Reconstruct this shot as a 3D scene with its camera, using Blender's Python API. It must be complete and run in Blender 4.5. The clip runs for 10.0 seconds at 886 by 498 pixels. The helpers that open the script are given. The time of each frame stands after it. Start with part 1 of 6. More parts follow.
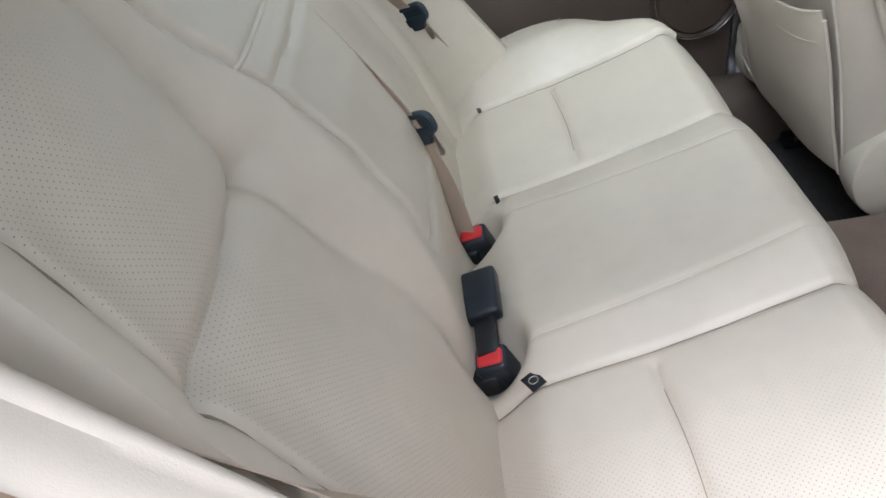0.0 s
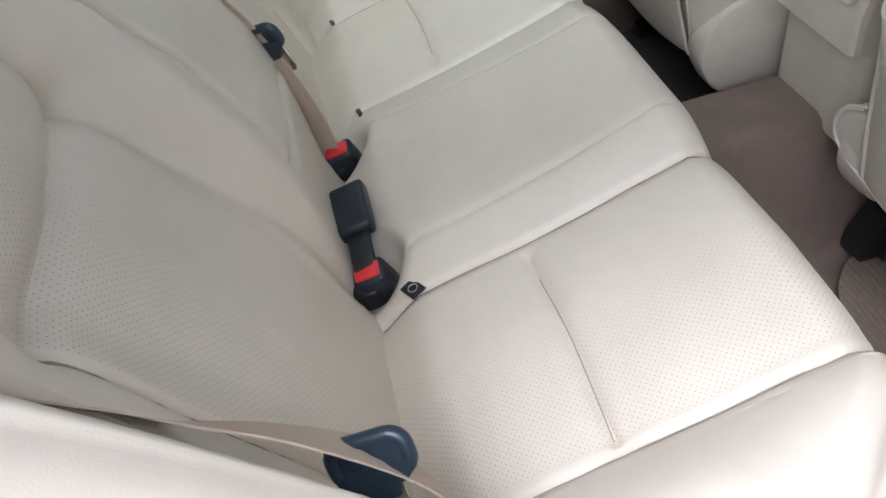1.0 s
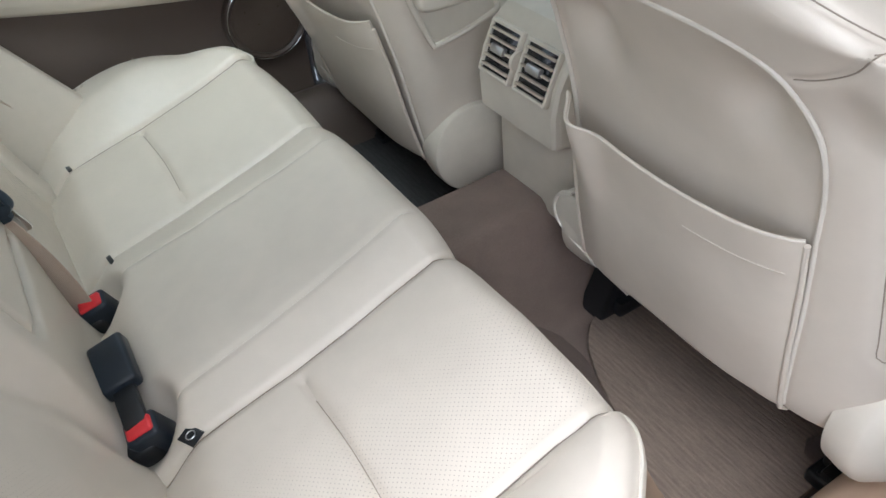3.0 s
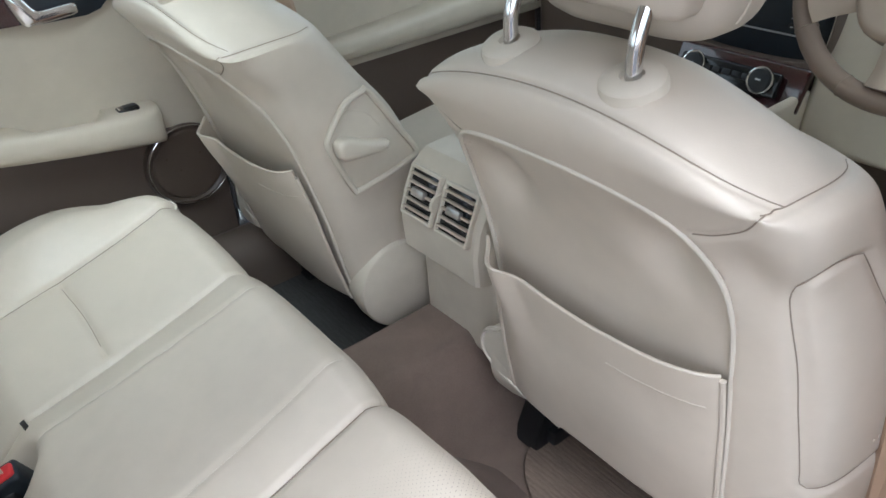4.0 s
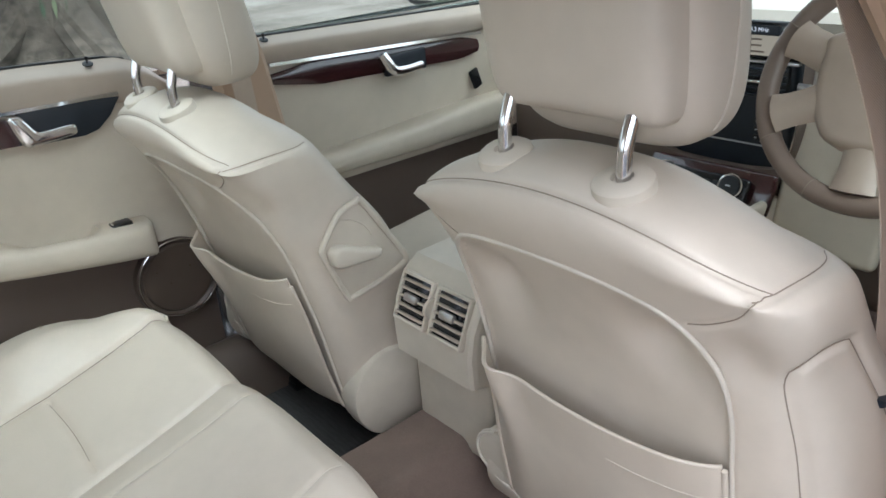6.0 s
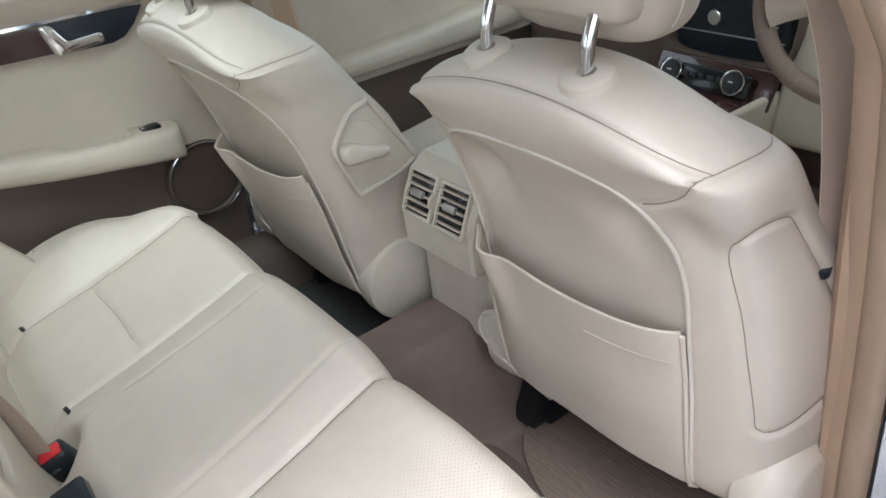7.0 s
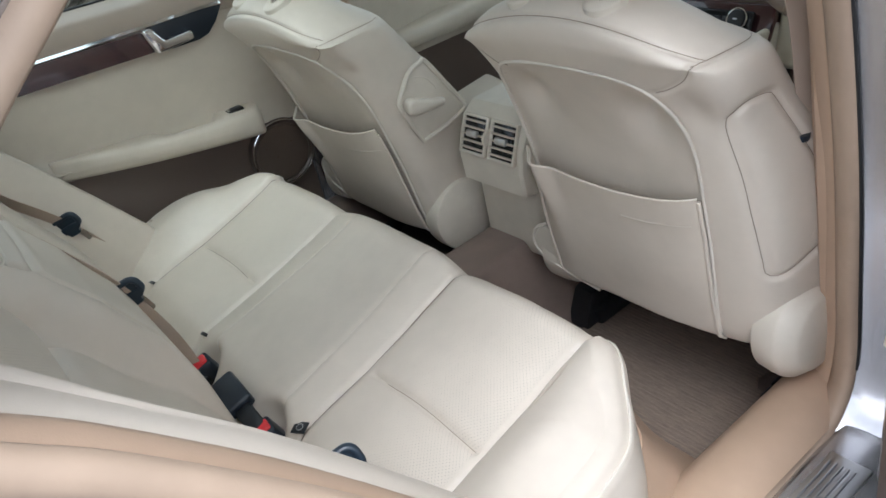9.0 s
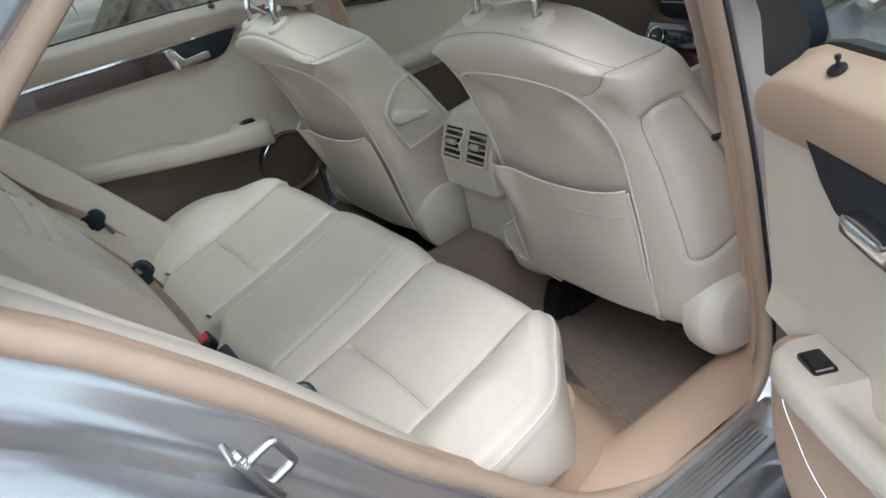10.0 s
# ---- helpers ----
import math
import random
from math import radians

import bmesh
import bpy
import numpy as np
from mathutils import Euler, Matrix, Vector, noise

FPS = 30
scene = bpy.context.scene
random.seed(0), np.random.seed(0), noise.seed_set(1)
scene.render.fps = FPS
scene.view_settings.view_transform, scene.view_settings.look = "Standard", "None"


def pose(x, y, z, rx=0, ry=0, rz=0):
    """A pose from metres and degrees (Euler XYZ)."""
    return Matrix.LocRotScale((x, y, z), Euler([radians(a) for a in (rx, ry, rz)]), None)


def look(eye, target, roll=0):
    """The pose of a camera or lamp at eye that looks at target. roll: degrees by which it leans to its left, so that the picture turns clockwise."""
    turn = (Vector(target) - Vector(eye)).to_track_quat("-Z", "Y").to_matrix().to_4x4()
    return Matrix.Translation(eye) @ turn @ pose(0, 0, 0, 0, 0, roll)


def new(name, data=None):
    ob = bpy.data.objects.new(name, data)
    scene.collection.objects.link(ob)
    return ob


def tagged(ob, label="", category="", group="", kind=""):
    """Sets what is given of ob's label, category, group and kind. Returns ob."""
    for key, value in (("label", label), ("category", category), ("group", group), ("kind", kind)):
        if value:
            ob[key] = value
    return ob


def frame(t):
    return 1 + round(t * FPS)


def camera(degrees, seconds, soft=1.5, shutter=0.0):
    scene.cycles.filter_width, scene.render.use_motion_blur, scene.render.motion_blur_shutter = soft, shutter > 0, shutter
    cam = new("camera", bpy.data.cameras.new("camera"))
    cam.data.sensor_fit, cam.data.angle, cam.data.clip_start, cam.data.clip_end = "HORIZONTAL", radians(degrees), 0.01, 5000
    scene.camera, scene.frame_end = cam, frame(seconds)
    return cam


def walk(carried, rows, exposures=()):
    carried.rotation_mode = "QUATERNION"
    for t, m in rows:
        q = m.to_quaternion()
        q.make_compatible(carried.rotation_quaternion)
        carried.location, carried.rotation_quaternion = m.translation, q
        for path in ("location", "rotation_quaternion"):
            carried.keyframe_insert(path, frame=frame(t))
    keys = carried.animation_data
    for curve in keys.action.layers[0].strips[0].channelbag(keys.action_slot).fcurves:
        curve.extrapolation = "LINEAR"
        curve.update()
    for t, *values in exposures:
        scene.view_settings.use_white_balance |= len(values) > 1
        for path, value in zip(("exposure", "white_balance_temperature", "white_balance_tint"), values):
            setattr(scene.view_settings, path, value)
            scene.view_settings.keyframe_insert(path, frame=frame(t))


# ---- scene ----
from mathutils.bvhtree import BVHTree

cam = camera(59.8, 10.0, soft=1.6)
# seconds, place in metres, Euler angles in degrees
PATH = [
    (0.0, 0.7741, -0.0376, 1.1143, 51.91, 8.59, 86.69),
    (0.5, 0.7693, -0.0307, 1.1010, 47.88, 8.99, 82.10),
    (1.0, 0.7725, -0.0193, 1.0855, 44.81, 8.12, 75.95),
    (1.5, 0.7730, 0.0004, 1.0813, 43.77, 7.00, 70.95),
    (2.0, 0.7791, 0.0093, 1.0901, 44.89, 6.39, 67.20),
    (2.5, 0.7886, 0.0123, 1.1078, 46.60, 5.44, 62.60),
    (2.7, 0.7917, 0.0092, 1.1152, 47.58, 4.86, 60.42),
    (3.8, 0.7820, 0.0223, 1.1649, 55.10, 4.36, 52.34),
    (4.0, 0.7839, 0.0215, 1.1675, 57.49, 4.10, 51.76),
    (4.5, 0.7841, 0.0200, 1.1741, 63.26, 4.21, 50.52),
    (5.0, 0.7826, 0.0185, 1.1734, 67.04, 4.48, 49.51),
    (5.2, 0.7825, 0.0170, 1.1748, 67.68, 4.46, 49.32),
    (6.3, 0.8053, -0.0267, 1.1696, 63.47, 4.31, 49.69),
    (6.5, 0.8204, -0.0277, 1.1705, 61.52, 4.51, 49.94),
    (7.0, 0.8877, -0.0347, 1.1883, 59.02, 5.91, 51.54),
    (7.5, 0.9819, -0.0759, 1.1982, 59.29, 7.08, 53.22),
    (8.0, 1.0553, -0.1179, 1.1989, 60.58, 6.95, 54.75),
    (8.5, 1.0742, -0.1739, 1.2139, 60.66, 9.07, 53.79),
    (9.0, 1.0697, -0.2318, 1.2093, 58.76, 11.76, 51.30),
    (9.5, 1.1615, -0.2356, 1.2172, 59.43, 12.24, 51.27),
    (10.0, 1.2733, -0.2455, 1.2098, 61.31, 12.45, 53.91),
]
EXPOSURE = [(0.0, 0.18, 5780, 14), (1.0, 0.07, 5780, 14), (2.5, 0.06, 5760, 12), (4.5, 0.16, 5780, 12), (6.5, 0.16, 5880, 13), (8.0, 0.06, 5870, 13), (10.0, -0.32, 5740, 9)]
walk(cam, [(t, pose(x, y, z, a, b, c)) for t, x, y, z, a, b, c in PATH], EXPOSURE)

# ---- light: bright, thinly overcast day ----
world = bpy.data.worlds.new("sky")
scene.world = world
world.use_nodes = True
wn = world.node_tree.nodes
sky = wn.new("ShaderNodeTexSky")
sky.sky_type = "NISHITA"
sky.sun_disc = False
sky.sun_elevation, sky.sun_rotation = radians(62), radians(114)
sky.air_density, sky.dust_density = 1.0, 4.0
haze = wn.new("ShaderNodeHueSaturation")
haze.inputs["Saturation"].default_value = 0.15
wn["Background"].inputs["Strength"].default_value = 0.5
world.node_tree.links.new(sky.outputs[0], haze.inputs["Color"])
world.node_tree.links.new(haze.outputs[0], wn["Background"].inputs["Color"])
sun_data = bpy.data.lights.new("sun", "SUN")
sun_data.energy, sun_data.angle, sun_data.color = 0.2, radians(60), (1.0, 0.965, 0.91)
sun = new("sun", sun_data)
sun.matrix_world = look((1.95, -0.87, 4.6), (0, 0, 0.5))


# ---- materials ----
def material(name, rough=0.5, metal=0.0, color=(0.5, 0.5, 0.5)):
    m = bpy.data.materials.new(name)
    m.use_nodes = True
    b = m.node_tree.nodes["Principled BSDF"]
    b.inputs["Base Color"].default_value = (*color, 1)
    b.inputs["Roughness"].default_value = rough
    b.inputs["Metallic"].default_value = metal
    return m, m.node_tree.nodes, m.node_tree.links, b


def coords(nodes):
    return nodes.new("ShaderNodeTexCoord").outputs["Object"]


def noise_tex(nodes, links, vec, scale, detail=3.0, rough=0.55):
    n = nodes.new("ShaderNodeTexNoise")
    n.inputs["Scale"].default_value, n.inputs["Detail"].default_value, n.inputs["Roughness"].default_value = scale, detail, rough
    links.new(vec, n.inputs["Vector"])
    return n.outputs["Fac"]


def calc(nodes, links, op, a, b=None, c=None):
    n = nodes.new("ShaderNodeMath")
    n.operation = op
    for i, v in enumerate((a, b, c)):
        if v is None:
            continue
        if isinstance(v, (int, float)):
            n.inputs[i].default_value = v
        else:
            links.new(v, n.inputs[i])
    return n.outputs[0]


def ramp(nodes, links, fac, stops):
    r = nodes.new("ShaderNodeValToRGB")
    el = r.color_ramp.elements
    while len(el) < len(stops):
        el.new(0.5)
    for e, (p, c) in zip(el, stops):
        e.position, e.color = p, (*c, 1)
    links.new(fac, r.inputs["Fac"])
    return r.outputs["Color"]


def blend(nodes, links, kind, fac, a, b):
    n = nodes.new("ShaderNodeMix")
    n.data_type, n.blend_type = "RGBA", kind
    for sock, v in ((n.inputs["Factor"], fac), (n.inputs["A"], a), (n.inputs["B"], b)):
        if isinstance(v, (int, float)):
            sock.default_value = v
        elif isinstance(v, tuple):
            sock.default_value = (*v, 1)
        else:
            links.new(v, sock)
    return n.outputs["Result"]


def relief(nodes, links, bsdf, height, strength, distance):
    n = nodes.new("ShaderNodeBump")
    n.inputs["Strength"].default_value, n.inputs["Distance"].default_value = strength, distance
    links.new(height, n.inputs["Height"])
    links.new(n.outputs["Normal"], bsdf.inputs["Normal"])


def leather(name, color, rough=0.45, perforated=False, grain=420.0):
    """Smooth car leather: pebbled grain, slow tone changes; perforated panels carry rows of small holes."""
    m, n, l, b = material(name, rough, 0, color)
    v = coords(n)
    slow = noise_tex(n, l, v, 5.0, 4)
    mid = noise_tex(n, l, v, 38.0, 3)
    lo, hi = [tuple(x * k for x in color) for k in (0.90, 1.06)]
    col = ramp(n, l, calc(n, l, "ADD", calc(n, l, "MULTIPLY", slow, 0.75), calc(n, l, "MULTIPLY", mid, 0.25)), [(0.3, lo), (0.7, hi)])
    vor = n.new("ShaderNodeTexVoronoi")
    vor.feature = "DISTANCE_TO_EDGE"
    vor.inputs["Scale"].default_value = grain
    l.new(v, vor.inputs["Vector"])
    h = calc(n, l, "MINIMUM", calc(n, l, "MULTIPLY", vor.outputs["Distance"], 6.0), 1.0)
    h = calc(n, l, "ADD", calc(n, l, "MULTIPLY", h, 0.5), calc(n, l, "MULTIPLY", noise_tex(n, l, v, 60, 4), 1.2))
    if perforated:
        uv = n.new("ShaderNodeUVMap")
        uv.uv_map = "holes"
        sep = n.new("ShaderNodeSeparateXYZ")
        l.new(uv.outputs["UV"], sep.inputs[0])
        d2 = None
        for axis in "XY":
            f = calc(n, l, "SUBTRACT", calc(n, l, "FRACT", sep.outputs[axis]), 0.5)
            f = calc(n, l, "MULTIPLY", f, f)
            d2 = f if d2 is None else calc(n, l, "ADD", d2, f)
        place = n.new("ShaderNodeSeparateXYZ")
        l.new(v, place.inputs[0])
        zone = n.new("ShaderNodeMapRange")
        zone.inputs["From Min"].default_value, zone.inputs["From Max"].default_value = 0.245, 0.37
        l.new(calc(n, l, "ABSOLUTE", place.outputs["X"]), zone.inputs["Value"])
        # the punching grows finer towards the middle of the bench
        hole = calc(n, l, "LESS_THAN", d2, calc(n, l, "MULTIPLY", zone.outputs["Result"], 0.015))
        col = blend(n, l, "MIX", hole, col, tuple(x * 0.5 for x in color))
        h = calc(n, l, "SUBTRACT", h, calc(n, l, "MULTIPLY", hole, 1.5))
    l.new(col, b.inputs["Base Color"])
    l.new(calc(n, l, "ADD", calc(n, l, "MULTIPLY", mid, 0.16), rough - 0.08), b.inputs["Roughness"])
    relief(n, l, b, h, 0.16, 0.0005)
    return m


CREAM = (0.580, 0.515, 0.432)
cream_leather = leather("cream_leather", CREAM)
cream_perforated = leather("cream_leather_perforated", CREAM, perforated=True)
seam_leather = leather("seam_leather", (0.26, 0.212, 0.165), 0.6)
welt_leather = leather("welt_leather", (0.62, 0.57, 0.49), 0.5)
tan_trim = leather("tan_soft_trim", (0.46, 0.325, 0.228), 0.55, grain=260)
sand_trim = leather("sand_trim", (0.494, 0.418, 0.34), 0.55, grain=260)
beige_trim = leather("beige_moulded_trim", (0.590, 0.525, 0.430), 0.5, grain=300)
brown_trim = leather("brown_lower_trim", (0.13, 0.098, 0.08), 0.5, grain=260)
wheel_leather = leather("taupe_wheel_leather", (0.20, 0.145, 0.112), 0.42)


def fabric(name, color, ribs=0.0, pile=900.0):
    """Carpet pile, or a ribbed floor mat when ribs (ribs a metre) is given."""
    m, n, l, b = material(name, 0.95, 0, color)
    v = coords(n)
    fine = noise_tex(n, l, v, pile, 2, 0.7)
    slow = noise_tex(n, l, v, 9, 4)
    f = calc(n, l, "ADD", calc(n, l, "MULTIPLY", fine, 0.6), calc(n, l, "MULTIPLY", slow, 0.4))
    if ribs:
        sep = n.new("ShaderNodeSeparateXYZ")
        l.new(v, sep.inputs[0])
        # woven look: broken ribs that run across the mat
        streak = n.new("ShaderNodeMapping")
        streak.inputs["Scale"].default_value = (34.0, ribs * 2.6, 34.0)
        l.new(v, streak.inputs["Vector"])
        wave = noise_tex(n, l, streak.outputs["Vector"], 1.0, 2, 0.6)
        wob = calc(n, l, "ADD", calc(n, l, "MULTIPLY", sep.outputs["Y"], ribs), calc(n, l, "MULTIPLY", noise_tex(n, l, v, 70, 2), 0.9))
        rib = calc(n, l, "ADD", calc(n, l, "MULTIPLY", calc(n, l, "SINE", calc(n, l, "MULTIPLY", wob, 6.2832)), 0.5), 0.5)
        f = calc(n, l, "ADD", calc(n, l, "MULTIPLY", f, 0.45), calc(n, l, "ADD", calc(n, l, "MULTIPLY", wave, 0.48), calc(n, l, "MULTIPLY", rib, 0.07)))
    l.new(ramp(n, l, f, [(0.25, tuple(x * 0.55 for x in color)), (0.75, tuple(x * 1.4 for x in color))]), b.inputs["Base Color"])
    relief(n, l, b, f, 0.7, 0.003)
    return m


brown_carpet = fabric("brown_carpet", (0.20, 0.148, 0.12))
brown_mat = fabric("ribbed_brown_mat", (0.200, 0.152, 0.118), ribs=120.0, pile=420.0)
dark_mat = fabric("ribbed_dark_mat", (0.06, 0.058, 0.056), ribs=90.0)
roof_cloth = fabric("beige_headliner", (0.62, 0.59, 0.53))


def plain(name, color, rough, metal=0.0, grain=0.0, coat=0.0):
    m, n, l, b = material(name, rough, metal, color)
    v = coords(n)
    f = noise_tex(n, l, v, 14.0, 4)
    l.new(ramp(n, l, f, [(0.3, tuple(x * 0.92 for x in color)), (0.7, tuple(min(1, x * 1.06) for x in color))]), b.inputs["Base Color"])
    l.new(calc(n, l, "ADD", calc(n, l, "MULTIPLY", noise_tex(n, l, v, 90.0, 3), 0.12), max(0.0, rough - 0.06)), b.inputs["Roughness"])
    b.inputs["Coat Weight"].default_value = coat
    b.inputs["Coat Roughness"].default_value = 0.06
    if grain:
        relief(n, l, b, noise_tex(n, l, v, grain, 3), 0.2, 0.0005)
    return m


black_plastic = plain("black_plastic", (0.009, 0.010, 0.012), 0.38, grain=700)
blue_black_plastic = plain("blue_black_belt_plastic", (0.012, 0.018, 0.027), 0.35, grain=600)
tongue_plastic = plain("slate_blue_tongue_plastic", (0.016, 0.028, 0.042), 0.30, grain=600)
gloss_black = plain("gloss_black", (0.01, 0.011, 0.013), 0.12)
mesh_black = plain("black_mesh_plastic", (0.008, 0.010, 0.014), 0.7, grain=900)
red_plastic = plain("red_button_plastic", (0.62, 0.03, 0.035), 0.35)
chrome = plain("chrome", (0.78, 0.78, 0.79), 0.09, 1.0)
satin_metal = plain("satin_metal", (0.62, 0.62, 0.63), 0.3, 1.0)
taupe_plastic = plain("taupe_plastic", (0.40, 0.315, 0.25), 0.45, grain=900)
beige_plastic = plain("beige_plastic", (0.57, 0.515, 0.43), 0.45, grain=900)
tan_rubber = plain("tan_rubber_seal", (0.42, 0.31, 0.225), 0.6, grain=300)
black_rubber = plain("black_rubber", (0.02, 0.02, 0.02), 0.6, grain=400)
def car_paint(name, color, metal=0.8, rough=0.38):
    """Metallic paint: fine flake under a clear coat."""
    m, n, l, b = material(name, rough, metal, color)
    v = coords(n)
    f = noise_tex(n, l, v, 2600.0, 1)
    l.new(ramp(n, l, f, [(0.3, tuple(x * 0.94 for x in color)), (0.7, tuple(min(1, x * 1.05) for x in color))]), b.inputs["Base Color"])
    b.inputs["Coat Weight"].default_value, b.inputs["Coat Roughness"].default_value = 0.5, 0.12
    return m


silver_paint = car_paint("silver_car_paint", (0.50, 0.50, 0.515), rough=0.24)
steel = plain("brushed_sill_steel", (0.48, 0.48, 0.48), 0.35, 0.9)
dash_pad = leather("dash_pad", (0.62, 0.57, 0.50), 0.6, grain=260)


def belt_cloth(name, color):
    m, n, l, b = material(name, 0.7, 0, color)
    v = coords(n)
    sep = n.new("ShaderNodeSeparateXYZ")
    l.new(v, sep.inputs[0])
    waves = [calc(n, l, "SINE", calc(n, l, "MULTIPLY", sep.outputs[a], 6.2832 / 0.0024)) for a in "YZ"]
    f = calc(n, l, "ADD", calc(n, l, "MULTIPLY", calc(n, l, "MULTIPLY", waves[0], waves[1]), 0.5), 0.5)
    l.new(ramp(n, l, f, [(0.1, tuple(x * 0.80 for x in color)), (0.9, tuple(x * 1.08 for x in color))]), b.inputs["Base Color"])
    relief(n, l, b, f, 0.5, 0.0006)
    return m


belt_mat = belt_cloth("tan_belt_webbing", (0.50, 0.40, 0.315))


def wood_veneer():
    m, n, l, b = material("red_brown_wood_veneer", 0.2, 0, (0.12, 0.03, 0.02))
    v = coords(n)
    mp = n.new("ShaderNodeMapping")
    mp.inputs["Scale"].default_value = (26, 1.6, 40)
    l.new(v, mp.inputs["Vector"])
    f = noise_tex(n, l, mp.outputs["Vector"], 3.0, 6, 0.65)
    l.new(ramp(n, l, f, [(0.3, (0.026, 0.008, 0.010)), (0.55, (0.042, 0.012, 0.014)), (0.8, (0.070, 0.019, 0.018))]), b.inputs["Base Color"])
    b.inputs["Coat Weight"].default_value = 1.0
    b.inputs["Coat Roughness"].default_value = 0.05
    return m


wood = wood_veneer()


def glass_pane(name, tint):
    """Thin green-tinted safety glass: light passes straight through, the surface mirrors by angle."""
    m, n, l, b = material(name, 0.0, 0, tint)
    clear = n.new("ShaderNodeBsdfTransparent")
    clear.inputs["Color"].default_value = (*tint, 1)
    gloss = n.new("ShaderNodeBsdfGlossy")
    gloss.inputs["Roughness"].default_value = 0.02
    facing = n.new("ShaderNodeLayerWeight")
    facing.inputs["Blend"].default_value = 0.5
    mirror = calc(n, l, "ADD", calc(n, l, "MULTIPLY", calc(n, l, "POWER", facing.outputs["Facing"], 5.0), 0.9), 0.04)
    mix = n.new("ShaderNodeMixShader")
    l.new(mirror, mix.inputs["Fac"])
    l.new(clear.outputs[0], mix.inputs[1])
    l.new(gloss.outputs[0], mix.inputs[2])
    l.new(mix.outputs[0], n["Material Output"].inputs["Surface"])
    return m


glass = glass_pane("window_glass", (0.92, 0.975, 0.95))


def glow(name, color, strength):
    m, n, l, b = material(name, 0.3, 0, (0.01, 0.01, 0.01))
    b.inputs["Emission Color"].default_value = (*color, 1)
    b.inputs["Emission Strength"].default_value = strength
    return m


screen_cream = glow("lit_screen_cream", (0.75, 0.68, 0.52), 0.36)
screen_dark = glow("lit_screen_dark", (0.02, 0.03, 0.04), 0.3)
screen_text = glow("lit_screen_text", (0.8, 0.85, 0.9), 0.9)


# ---- mesh helpers ----
def mesh_data(name, verts, faces, mats, index=None, sharp=40, uv=None):
    me = bpy.data.meshes.new(name)
    me.from_pydata([tuple(map(float, v)) for v in verts], [], [tuple(map(int, f)) for f in faces])
    for m in (mats if isinstance(mats, (list, tuple)) else [mats]):
        me.materials.append(m)
    if index is not None:
        me.polygons.foreach_set("material_index", np.asarray(index, dtype=np.int32))
    if uv is not None:
        layer = me.uv_layers.new(name="holes")
        loops = np.zeros(len(me.loops), dtype=np.int32)
        me.loops.foreach_get("vertex_index", loops)
        layer.data.foreach_set("uv", np.asarray(uv, dtype=np.float32)[loops].ravel())
    me.shade_smooth()
    me.set_sharp_from_angle(angle=radians(sharp))
    me.update()
    return me


def piece(name, shape, mats, parent=None, label="", index=None, sharp=40, uv=None):
    """One mesh object from (verts, faces), under its thing or its part."""
    ob = new(name, mesh_data(name, shape[0], shape[1], mats, index, sharp, uv))
    ob.parent = parent
    if label:
        tagged(ob, label)
    return ob


def thing(name, label, category, at=(0, 0, 0), group="", kind=""):
    ob = new(name)
    ob.empty_display_size = 0.05
    ob.location = at
    return tagged(ob, label, category, group, kind)


def join(*shapes):
    verts, faces = [], []
    for v, f in shapes:
        k = len(verts)
        verts.extend(map(tuple, v))
        faces.extend(tuple(i + k for i in q) for q in f)
    return verts, faces


def moved(shape, m):
    return [tuple(m @ Vector(v)) for v in shape[0]], shape[1]


def shifted(shape, d):
    return [(v[0] + d[0], v[1] + d[1], v[2] + d[2]) for v in shape[0]], shape[1]


def mirror_x(shape):
    return [(-v[0], v[1], v[2]) for v in shape[0]], [tuple(reversed(f)) for f in shape[1]]


def rbox(center, size, r=0.004, seg=2):
    """A box with rounded edges."""
    bm = bmesh.new()
    bmesh.ops.create_cube(bm, size=1.0)
    for v in bm.verts:
        v.co = Vector((v.co.x * size[0], v.co.y * size[1], v.co.z * size[2]))
    if r > 0:
        bmesh.ops.bevel(bm, geom=bm.edges[:], offset=min(r, 0.49 * min(size)), segments=seg, profile=0.5, affect="EDGES")
    bm.verts.index_update()
    out = [tuple(v.co + Vector(center)) for v in bm.verts], [tuple(v.index for v in f.verts) for f in bm.faces]
    bm.free()
    return out


def prism(outline, depth, frame_m, r=0.002, seg=2):
    """A flat outline (x, y) made depth thick along z, with rounded rims, set by frame_m."""
    bm = bmesh.new()
    vs = [bm.verts.new((x, y, 0)) for x, y in outline]
    f = bm.faces.new(vs)
    ext = bmesh.ops.extrude_face_region(bm, geom=[f])
    top = [g for g in ext["geom"] if isinstance(g, bmesh.types.BMVert)]
    for v in top:
        v.co.z = depth
    bmesh.ops.recalc_face_normals(bm, faces=bm.faces[:])
    if r > 0:
        rim = [e for e in bm.edges if abs(e.verts[0].co.z - depth) < 1e-6 and abs(e.verts[1].co.z - depth) < 1e-6]
        bmesh.ops.bevel(bm, geom=rim, offset=r, segments=seg, profile=0.5, affect="EDGES")
    bm.verts.index_update()
    out = [tuple(frame_m @ v.co) for v in bm.verts], [tuple(v.index for v in q.verts) for q in bm.faces]
    bm.free()
    return out


def axes(origin, ex, ey):
    """A frame with its x and y along ex and ey."""
    ex = Vector(ex).normalized()
    ez = ex.cross(Vector(ey)).normalized()
    ey = ez.cross(ex)
    m = Matrix.Identity(4)
    for i, a in enumerate((ex, ey, ez)):
        for j in range(3):
            m[j][i] = a[j]
    return Matrix.Translation(origin) @ m


